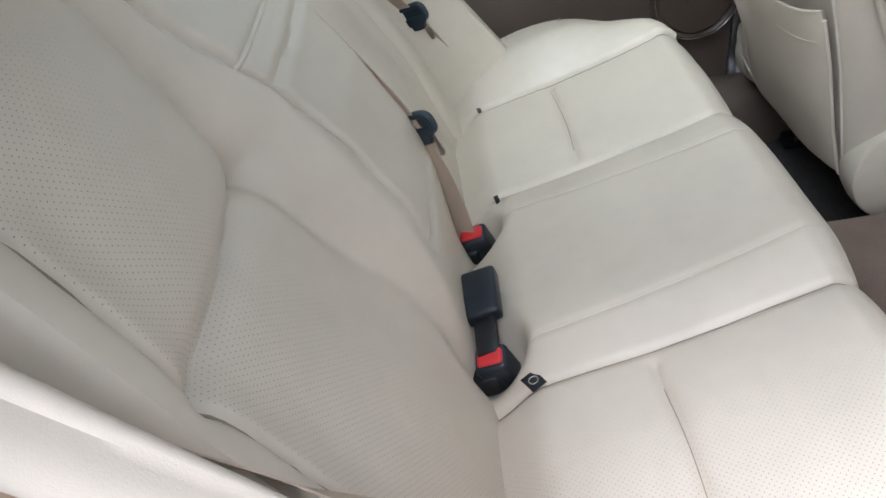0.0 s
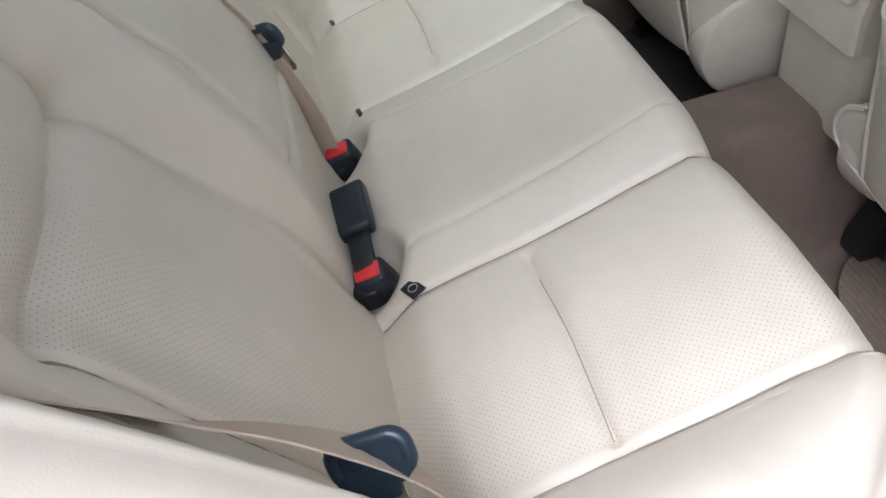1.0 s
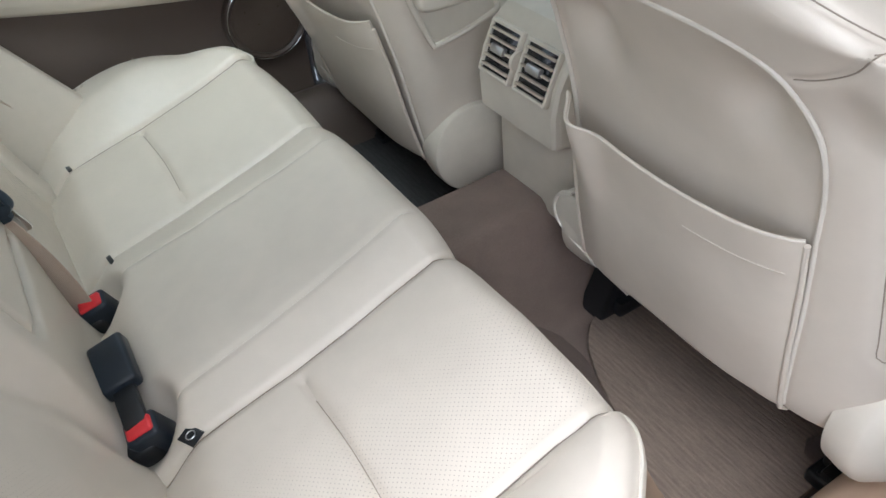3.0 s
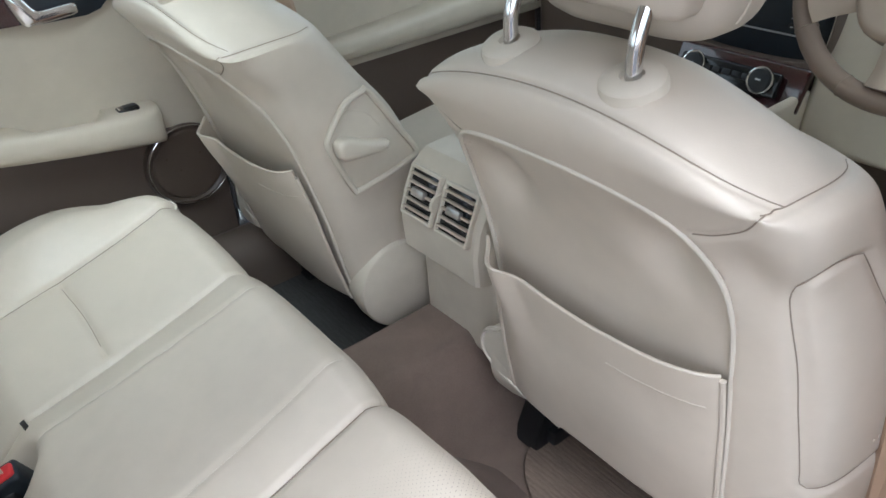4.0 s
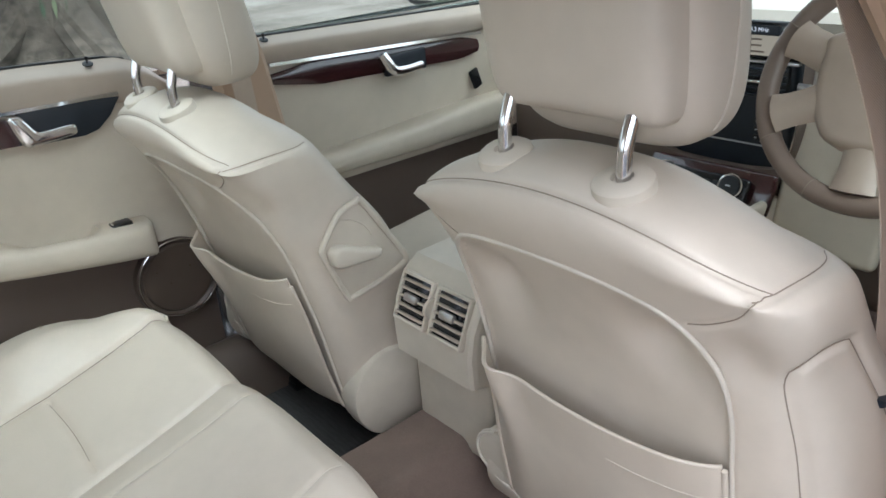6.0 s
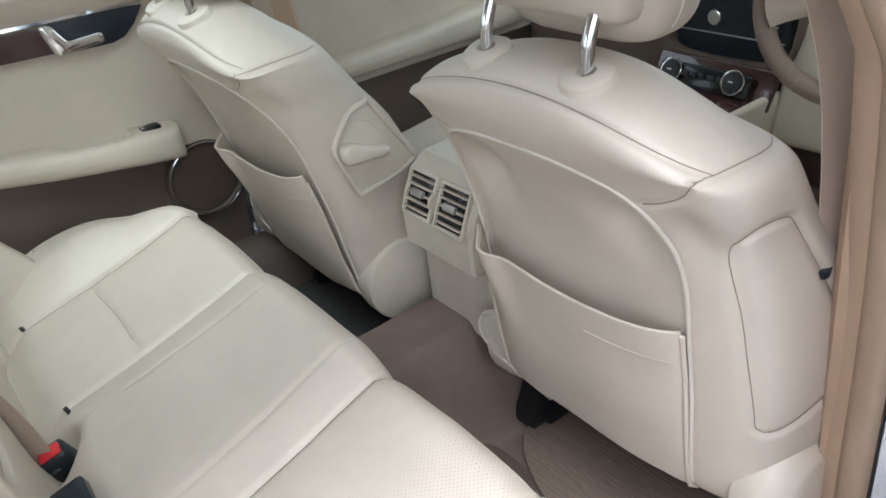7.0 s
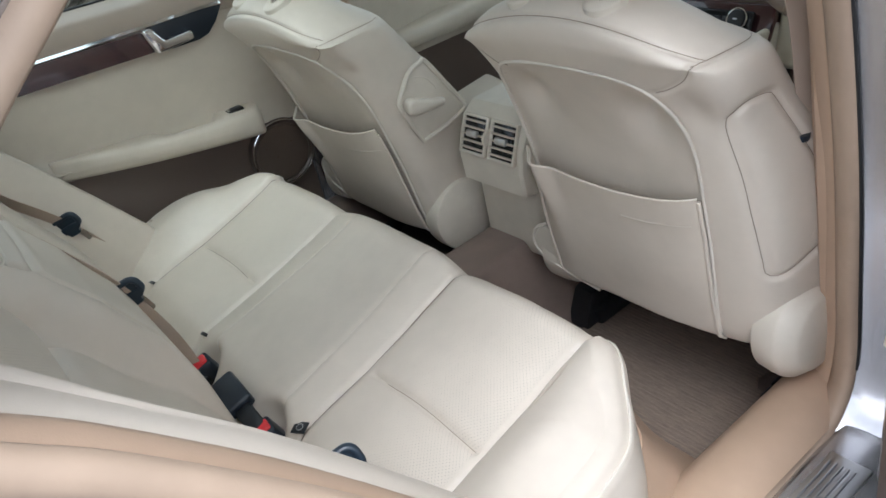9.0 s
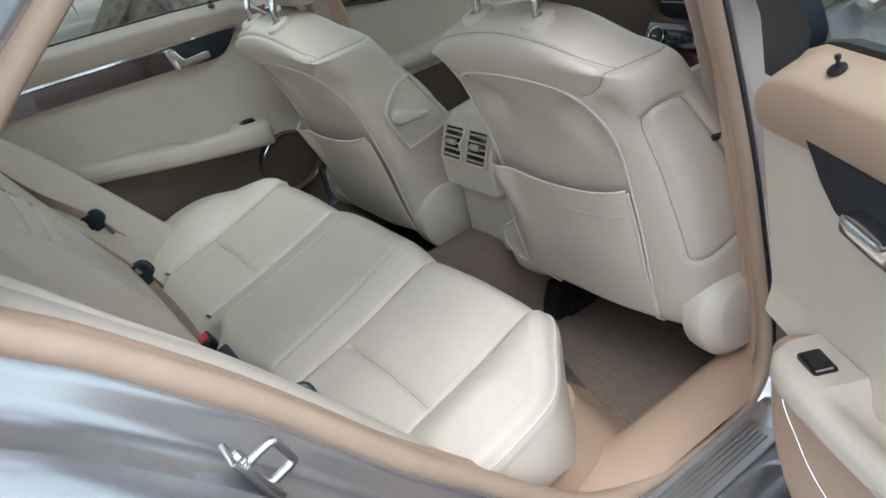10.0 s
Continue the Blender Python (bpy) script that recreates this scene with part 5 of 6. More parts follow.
def build_door(name, m, length, label, front=False, opened=False):
    door = tagged(new(name), label, "car door", kind="structure")
    door.matrix_world = m
    L = length

    def col(u, zs, base=0.0):
        return [(u, base + door_section(z), z) for z in zs]
    rear_cut = (lambda z: 1.0) if front else (lambda z: 1.0 - 0.30 * float(1 - smooth(z, 0.36, 0.74)))
    # main card: padded upper roll, cream field, brown lower
    if front:
        low = lambda u: float(np.interp(u, [0.0, 0.4, L], [0.868, 0.880, 0.893]))
        high = lambda u: float(np.interp(u, [0.0, L], [0.925, 0.948]))
    else:
        low = lambda u: float(np.interp(u, [0.0, 0.25, L], [0.868, 0.893, 0.908])) - (0.017 if opened else 0.0)
        high = lambda u: float(np.interp(u, [0.0, 0.02, 0.06, 0.10, 0.25, L], [0.890, 0.905, 0.942, 0.957, 0.966, 0.985]))
    roll = np.array([[(u, 0.022 * math.sin(math.pi * (0.10 + 0.72 * w)) * float(smooth(u, -0.02, 0.05)) - 0.034 * float(smooth(w, 0.72, 1.0)), low(u) + (high(u) - low(u)) * w) for w in np.linspace(0, 1, 26)] for u in np.linspace(0.006, L - 0.01, 70)])
    piece("upper_roll", sheet(roll, 0.02, flip=True), tan_trim if opened else sand_trim, door, "tan padded upper door roll" if opened else "sand-coloured padded upper door roll")
    for part_name, z0, mat, lab in (("card", 0.60, beige_trim, "cream leather door card"), ("lower_panel", 0.34 if opened else 0.27, brown_trim, "brown lower door panel")):
        pts = []
        for t in np.linspace(0, 1, 50):
            colp = []
            for w in np.linspace(0, 1, 26):
                u0 = 0.01 + (L - 0.02) * t
                z1 = low(u0) + 0.003 if part_name == "card" else 0.602
                edge = 0.590 + 0.16 * (u0 - 0.09) if not (front or opened) else 0.60
                z1 = z1 if part_name == "card" else edge + 0.002
                za = edge if part_name == "card" else z0
                z = za + (z1 - za) * w
                b = -0.010 + 0.010 * w + 0.012 * math.exp(-(w / 0.1) ** 2) if part_name == "card" else -0.012
                colp.append((0.01 + (L * rear_cut(z) - 0.02) * t, b, z))
            pts.append(colp)
        piece(part_name, sheet(np.array(pts), 0.02, flip=True), mat, door, lab)
    # core and outer skin
    skin = []
    for t in np.linspace(0, 1, 16):
        c = []
        for w in np.linspace(0, 1, 20):
            z = 0.25 + (0.68 if front else 0.645) * w
            u = -0.03 + (L * rear_cut(z) + (0.07 if front else 0.05)) * t
            c.append((u, -0.135 + (0.05 if front else 0.03) * float(smooth(w, 0.62, 1.0)) - 0.01 * math.sin(math.pi * w), z))
        skin.append(c)
    piece("skin", sheet(np.array(skin), 0.008), silver_paint, door, "silver painted outer skin")
    piece("shut_edge", join(rbox((-0.012, -0.080, 0.565), (0.02, 0.10, 0.57), 0.008), rbox((L * 0.99, -0.080, 0.785), (0.02, 0.10, 0.20), 0.008)), silver_paint, door)
    zt_ = 0.25 + (0.68 if front else 0.645)
    piece("belt_trim", sweep([(u, -0.103, zt_ + 0.004) for u in np.linspace(-0.02, L, 20)], (0, 1, 0.4), (0, 0, 0.010), 0.026 if front else 0.016), chrome, door, "bright trim along the window line")
    # window: glass, frame, black belt strip
    top = [(0.02, 1.0), (0.06, 1.29), (L * 0.55, 1.325), (L * 0.95, 1.14 if not front else 1.30), (L * 1.0, 1.0)] if not front else [(L, 1.0), (L * 0.97, 1.30), (L * 0.45, 1.30), (0.16, 1.12), (0.0, 0.98)]
    lean = lambda z: -0.05 + 0.42 * (z - 0.98)
    path = [(u, lean(z), z) for u, z in curve_through(top, 50)]
    piece("window_frame", tube(path, 0.020, 8), gloss_black if opened else tan_trim, door, "window frame")
    lo = np.linspace(0.02, L * 0.98, 30)
    tp = curve_through(top, 200)
    g = []
    for u in lo:
        zt = tp[np.argmin(np.abs(tp[:, 0] - u) + 0.0001 * (1.4 - tp[:, 1])), 1]
        g.append([(u, lean(0.90 + (zt - 0.90) * w), 0.90 + (zt - 0.90) * w) for w in np.linspace(0, 1, 8)])
    piece("window_pane", sheet(np.array(g), 0.004), glass, door)
    piece("belt_strip", sweep([(u, -0.036, high(u) - 0.001) for u in np.linspace(0.08 if not front else 0.0, L, 20)], (0, 1, 0), (0, 0, 0.008), 0.014), black_rubber, door, "black rubber window strip")
    if opened:
        q = []
        for z in np.linspace(0.888, 1.27, 24):
            u0 = float(np.interp(z, [0.86, 0.92, 1.0, 1.27], [-0.042, -0.048, -0.058, -0.09]))
            u1 = float(np.interp(z, [0.86, 0.886, 0.938, 0.962, 1.06, 1.27], [-0.055, -0.010, 0.050, 0.058, 0.048, 0.01]))
            q.append([(u0 + (u1 - u0) * t, -0.030 + 0.40 * max(0.0, z - 0.96), z) for t in np.linspace(0, 1, 6)])
        piece("quarter_trim", sheet(np.array(q), 0.018), blue_black_plastic, door, "black triangular window corner")
    # locking pin
    pu = 0.152 if not front else L - 0.10
    zp = high(pu) - (0.013 if opened else 0.008)
    piece("lock_pin", join(lathe([(0.0, 0.0), (0.009, 0.0), (0.009, 0.002), (0.006, 0.003), (0.0, 0.003)], (pu, -0.002, zp + 0.003), (0, 0.45, 1), 18), lathe([(0.0, 0.0), (0.0018, 0.0), (0.0018, 0.007), (0.0030, 0.010), (0.0030, 0.013), (0.0, 0.014)], (pu, -0.002, zp + 0.004), (0, 0, 1), 14)), black_plastic, door, "black locking pin")
    # inlay: wood strip with chrome line, dark recess and handle
    ds, dzr = (0.014, -0.018) if opened else (0.0, 0.0)
    if not front:
        piece("inlay", sweep([(0.300, 0.010, 0.868 + dzr), (0.455, 0.010, 0.874 + dzr), (0.655, 0.008, 0.880 + dzr), (L * 0.97, 0.004, 0.886 + dzr)], (0, -0.1, 1), (0, 0.014, 0), 0.046), wood, door, "polished red-brown wood inlay")
        piece("inlay_line", sweep([(0.322 if opened else 0.120, 0.016, 0.900 + dzr), (0.455, 0.014, 0.904 + dzr), (L * 0.97, 0.008, 0.912 + dzr)], (0, -0.2, 1), (0, 0.010, 0), 0.006), chrome, door, "thin chrome inlay line")
        rec = [(0.112, 0.897), (0.310, 0.897), (0.310, 0.846), (0.270, 0.838), (0.190, 0.836), (0.165, 0.842), (0.140, 0.862)]
        piece("handle_recess", moved(prism([(a_ + ds, b_ + dzr) for a_, b_ in rec[::-1]], 0.010, Matrix.Identity(4), 0.002), axes((0, 0.004, 0), (1, 0, 0), (0, 0, 1)) @ Matrix.Scale(-1, 4, (0, 0, 1))), mesh_black if opened else blue_black_plastic, door, "dark handle recess")
        hnd = [(0.312, 0.893), (0.300, 0.897), (0.288, 0.893), (0.272, 0.868), (0.262, 0.864), (0.212, 0.866), (0.206, 0.860), (0.207, 0.850), (0.214, 0.846), (0.276, 0.842), (0.296, 0.845)]
        piece("door_handle", moved(prism([(q[0] + ds, q[1] + dzr) for q in curve_through(hnd, 44, closed=True)][::-1], 0.024, Matrix.Identity(4), 0.006, 3), axes((0, 0.012, 0), (1, 0, 0), (0, 0, 1)) @ Matrix.Scale(-1, 4, (0, 0, 1))), chrome, door, "chrome inside door handle")
    else:
        z_ = lambda u: 0.842 + 0.035 * u / L
        a, b = 0.14, 0.73
        us = np.linspace(a, b, 24)
        wid = np.interp(us, [a, a + 0.06, b - 0.12, b], [0.030, 0.054, 0.054, 0.020])
        pts = np.array([[(u, 0.010 + 0.006 * math.sin(math.pi * w), z_(u) - 0.012 - 0.5 * wd + wd * w) for w in np.linspace(0, 1, 8)] for u, wd in zip(us, wid)])
        piece("inlay", sheet(pts, 0.012, flip=True), wood, door, "polished red-brown wood inlay")
        piece("inlay_line", sweep([(u, 0.020, z_(u) + 0.020) for u in np.linspace(a, b, 12)], (0, -0.2, 1), (0, 0.010, 0), 0.007), chrome, door, "thin chrome inlay line")
        piece("handle_recess", rbox((0.375, 0.012, 0.836), (0.12, 0.016, 0.050), 0.005), blue_black_plastic, door, "dark handle recess")
        hnd = curve_through([(0.445, 0.022, 0.866), (0.434, 0.028, 0.845), (0.42, 0.032, 0.826), (0.39, 0.033, 0.822), (0.34, 0.030, 0.824)], 26)
        piece("door_handle", tube(hnd, 0.009, 10, squash=1.3), chrome, door, "chrome inside door handle")
        sw = piece("lock_switch", moved(rbox((0, 0, 0), (0.028, 0.010, 0.05), 0.004), Matrix.Translation((0.155, 0.012, 0.755)) @ Euler((0, radians(20), 0)).to_matrix().to_4x4()), gloss_black, door, "dark switch")
    # armrest
    if not front:
        run = [(0.122, 0.050), (0.136, 0.064), (0.205, 0.072), (0.375, 0.066), (0.495, 0.042), (0.560, 0.020), (0.590, 0.010)]
    else:
        run = [(0.06, 0.050), (0.15, 0.060), (0.35, 0.066), (0.55, 0.060), (0.72, 0.045), (0.80, 0.012)]
    c = curve_through(run, 44)
    pts = []
    for u, dpt in c:
        zt = (0.640 if opened else 0.657) + 0.10 * (u - 0.14) if not front else 0.705 - 0.03 * float(smooth(u, 0.1, 0.7))
        zb = 0.578 + 0.16 * (u - 0.09) if not front else 0.628
        dip = (0.034 if opened else 0.022) * float(smooth(u, 0.215, 0.232) * (1 - smooth(u, 0.32, 0.38))) if not front else 0.0
        sec = curve_through([(0.0, zt - dip), (0.3 * dpt, zt - dip), (0.62 * dpt, zt - 0.3 * dip), (0.92 * dpt, zt - 0.008), (dpt, zt - 0.03), (0.97 * dpt, zb + 0.018), (0.8 * dpt, zb + 0.002), (0.0, zb - 0.006)], 26)
        col_ = [(u, -0.006 + yy, zz) for yy, zz in sec][::-1]
        pts.append(col_)
    arm = piece("armrest", sheet(np.array(pts), 0.004, flip=True), beige_trim, door, "cream padded door armrest")
    dz = 0.0 if opened else 0.017
    if not front:
        sw = piece("window_switch", rbox((0.175, 0.025, 0.644 + dz), (0.040, 0.027, 0.010), 0.004), gloss_black, arm, "gloss black window switch")
        piece("switch_key", rbox((0.171, 0.025, 0.6485 + dz), (0.024, 0.018, 0.004), 0.0015), black_plastic, sw)
        piece("switch_line", rbox((0.191, 0.026, 0.6485 + dz), (0.0025, 0.019, 0.002), 0.0008), chrome, sw)
        if not opened:
            sp = piece("loudspeaker", lathe([(0.0, 0.020), (0.070, 0.018), (0.074, 0.014), (0.080, 0.018), (0.086, 0.016), (0.088, 0.0), (0.0, -0.002)], (0.085, -0.010, 0.508), (0, 1, 0), 56), plain("brown_speaker_gloss", (0.10, 0.075, 0.06), 0.3), door, "round brown loudspeaker cover")
            piece("ring", tube([(0.085 + 0.083 * math.cos(a), 0.009, 0.508 + 0.083 * math.sin(a)) for a in np.linspace(0, 2 * math.pi, 60, endpoint=False)], 0.0015, 8, closed=True), chrome, sp, "thin chrome ring")
        else:
            # tan fairing that wraps the armrest's front end and the speaker below it
            nose, line = [], []
            for t in np.linspace(0, 1, 24):
                u = 0.040 + 0.250 * t
                dpt = 0.012 + 0.044 * math.sin(0.5 * math.pi * min(1.0, 2.4 * t)) - 0.020 * float(smooth(t, 0.6, 1.0))
                zt = 0.572 + 0.060 * math.sin(0.5 * math.pi * min(1.0, 2.7 * t)) - 0.035 * float(smooth(t, 0.36, 0.46))
                zb = 0.552 - 0.26 * t
                sec = curve_through([(0.0, zt), (0.55 * dpt, zt), (0.93 * dpt, zt - 0.010), (dpt, 0.5 * (zt + zb)), (0.9 * dpt, zb), (0.0, zb)], 18)
                nose.append([(u, -0.008 + yy, zz) for yy, zz in sec][::-1])
                if t > 0.3:
                    line.append((u, -0.006 + 0.97 * dpt, zt - 0.02 - 0.10 * float(smooth(t, 0.3, 1.0))))
            fairing = piece("armrest_fairing", sheet(np.array(nose), 0.008, flip=True), tan_trim, door, "tan moulded fairing over the loudspeaker")
            piece("trim_line", tube(line, 0.0013, 8), chrome, fairing, "thin chrome line")
    return door


# ---- dashboard ----
def build_dash():
    dash = thing("dashboard", "pale dashboard with a blue-black radio panel and lit screen", "dashboard", (0, 1.4, 0.6))
    o = (0, -1.4, -0.6)
    P_ = lambda n, s, m, par=dash, lab="": piece(n, shifted(s, o), m, par, lab)
    prof = [(1.40, 0.60), (1.40, 0.72), (1.39, 0.86), (1.36, 0.925), (1.365, 0.940), (1.40, 0.952), (1.60, 0.965), (1.95, 0.945)]
    pts = np.array([[(x, y + 0.06 * (x / 0.7) ** 2, z) for y, z in curve_through(prof, 40)] for x in np.linspace(-0.70, 0.70, 40)])
    P_("top_pad", sheet(pts, 0.02), dash_pad, dash, "pale dash pad")
    P_("lower_dash", rbox((0.34, 1.50, 0.56), (0.62, 0.20, 0.36), 0.05, 4), brown_trim)
    P_("lower_dash", rbox((-0.36, 1.50, 0.56), (0.60, 0.20, 0.36), 0.05, 4), brown_trim)
    P_("knee_panel", moved(rbox((0, 0, 0), (0.20, 0.03, 0.30), 0.014, 3), Matrix.Translation((0.225, 1.36, 0.66)) @ Euler((radians(-14), 0, 0)).to_matrix().to_4x4()), beige_trim, dash, "beige knee panel")
    P_("speaker_grille", rbox((0.20, 1.62, 0.968), (0.16, 0.10, 0.006), 0.003), black_plastic, dash, "black demister grille")
    P_("sensor", rbox((0.045, 1.46, 0.958), (0.03, 0.02, 0.008), 0.003), beige_plastic, dash)
    stack = P_("centre_panel", rbox((0.0, 1.375, 0.785), (0.265, 0.05, 0.275), 0.012, 3), blue_black_plastic, dash, "blue-black centre panel")
    scr = P_("screen", rbox((0.030, 1.352, 0.897), (0.22, 0.016, 0.070), 0.006), gloss_black, dash, "colour radio screen")
    P_("screen_picture", rbox((0.035, 1.3425, 0.889), (0.125, 0.002, 0.036), 0.0), screen_cream, scr)
    P_("screen_bar", rbox((0.035, 1.3425, 0.917), (0.125, 0.002, 0.016), 0.0), screen_dark, scr)
    for i, w in enumerate((0.03, 0.022, 0.026)):
        P_("screen_bars", rbox((0.050 + 0.004 * i, 1.3405, 0.900 - 0.011 * i), (w, 0.001, 0.003), 0.0), brown_trim, scr)
    txt = bpy.data.curves.new("screen_text", "FONT")
    txt.body = "FM 104.3 MHz"
    txt.size, txt.align_x, txt.align_y = 0.0105, "CENTER", "CENTER"
    t = new("screen_text", txt)
    txt.materials.append(screen_text)
    t.parent = scr
    t.location = (0.045 + o[0], 1.3405 + o[1], 0.917 + o[2])
    t.rotation_euler = (radians(90), 0, 0)
    P_("hood_line", rbox((0.01, 1.350, 0.859), (0.255, 0.012, 0.006), 0.002), satin_metal, stack)
    for s in (-0.065, 0.062):
        v = P_("dash_vent", rbox((s, 1.352, 0.824), (0.120, 0.02, 0.062), 0.006), black_plastic, dash, "black dash vent")
        for i in range(5):
            P_("slat", rbox((s, 1.338, 0.801 + 0.0115 * i), (0.112, 0.012, 0.0035), 0.001), blue_black_plastic, v)
        P_("adjuster", rbox((s, 1.331, 0.826), (0.030, 0.010, 0.006), 0.002), chrome, v)
    for r in range(5):
        for c in range(3):
            P_("button", rbox((0.068 + 0.018 * c, 1.348, 0.778 - 0.0155 * r), (0.014, 0.008, 0.010), 0.002), black_plastic, stack)
            P_("button_mark", rbox((0.068 + 0.018 * c, 1.3435, 0.778 - 0.0155 * r), (0.005, 0.001, 0.002), 0.0), satin_metal, stack)
    for c in range(4):
        P_("button", rbox((-0.095 + 0.034 * c, 1.348, 0.775), (0.028, 0.008, 0.012), 0.002), black_plastic, stack)
    P_("volume_knob", lathe([(0, 0), (0.016, 0), (0.0165, 0.012), (0.014, 0.016), (0, 0.016)], (-0.03, 1.35, 0.735), (0, -1, 0), 28), satin_metal, stack)
    P_("stack_line", rbox((0.0, 1.350, 0.700), (0.24, 0.006, 0.003), 0.001), satin_metal, stack)
    surround = curve_through([(-0.155, 0.86), (-0.150, 0.72), (-0.13, 0.665), (-0.09, 0.648), (0.0, 0.644), (0.09, 0.648), (0.13, 0.665), (0.150, 0.72), (0.155, 0.86)], 60)
    P_("wood_surround", sweep([(x, 1.350, z) for x, z in surround], (0, 1, 0), [(0.014 * (-1 if abs(x) < 0.1 else 0), 0, 0.022) for x, z in surround], 0.04), brown_trim, dash, "taupe moulded panel surround")
    P_("wood_panel", moved(rbox((0, 0, 0), (0.28, 0.02, 0.085), 0.008, 3), Matrix.Translation((-0.01, 1.315, 0.615)) @ Euler((radians(-30), 0, 0)).to_matrix().to_4x4()), wood, dash, "polished red-brown wood console panel")
    tilt = Matrix.Translation((-0.015, 1.292, 0.622)) @ Euler((radians(-28), 0, 0)).to_matrix().to_4x4()
    cl = P_("climate_panel", moved(rbox((0, 0, 0), (0.215, 0.016, 0.050), 0.007, 3), tilt), gloss_black, dash, "gloss black climate panel")
    for x in (-0.072, 0.073):
        P_("climate_knob", moved(lathe([(0, 0), (0.021, 0), (0.022, 0.006), (0.020, 0.011), (0.014, 0.012), (0, 0.012)], (x, -0.008, 0.004), (0, -1, 0), 40), tilt), black_plastic, cl, "black climate dial")
        P_("knob_ring", moved(tube([(x + 0.0235 * math.cos(a), -0.014, 0.004 + 0.0235 * math.sin(a)) for a in np.linspace(0, 6.2832, 40, endpoint=False)], 0.0024, 8, closed=True), tilt), chrome, cl, "knurled chrome ring")
        P_("knob_mark", moved(rbox((x, -0.0215, 0.004), (0.010, 0.001, 0.003), 0.0), tilt), satin_metal, cl)
    for k in range(5):
        P_("climate_button", moved(rbox((-0.042 + 0.021 * k, -0.009, 0.004), (0.017, 0.006, 0.012), 0.002), tilt), black_plastic, cl)
    P_("console_top", moved(rbox((0, 0, 0), (0.24, 0.26, 0.05), 0.015, 3), Matrix.Translation((-0.01, 1.16, 0.560)) @ Euler((radians(10), 0, 0)).to_matrix().to_4x4()), wood, dash, "polished red-brown wood console top")
    P_("console_side", rbox((0.118, 1.17, 0.50), (0.02, 0.36, 0.22), 0.008, 3), beige_trim, dash)
    g = thing("gear_lever", "tan leather gear selector with a chrome cap", "gear lever", (-0.045, 1.13, 0.59))
    piece("shaft", tube([(0, 0, -0.02), (0, 0.0, 0.04)], 0.009, 10), chrome, g)
    piece("knob", lathe([(0, 0.02), (0.014, 0.024), (0.021, 0.045), (0.024, 0.075), (0.020, 0.092), (0.0, 0.098)], (0, 0, 0), (0, -0.15, 1), 24), wheel_leather, g)
    piece("cap", lathe([(0, 0.0), (0.012, 0.0), (0.010, 0.005), (0, 0.006)], (0, -0.0145, 0.096), (0, -0.15, 1), 20), chrome, g)


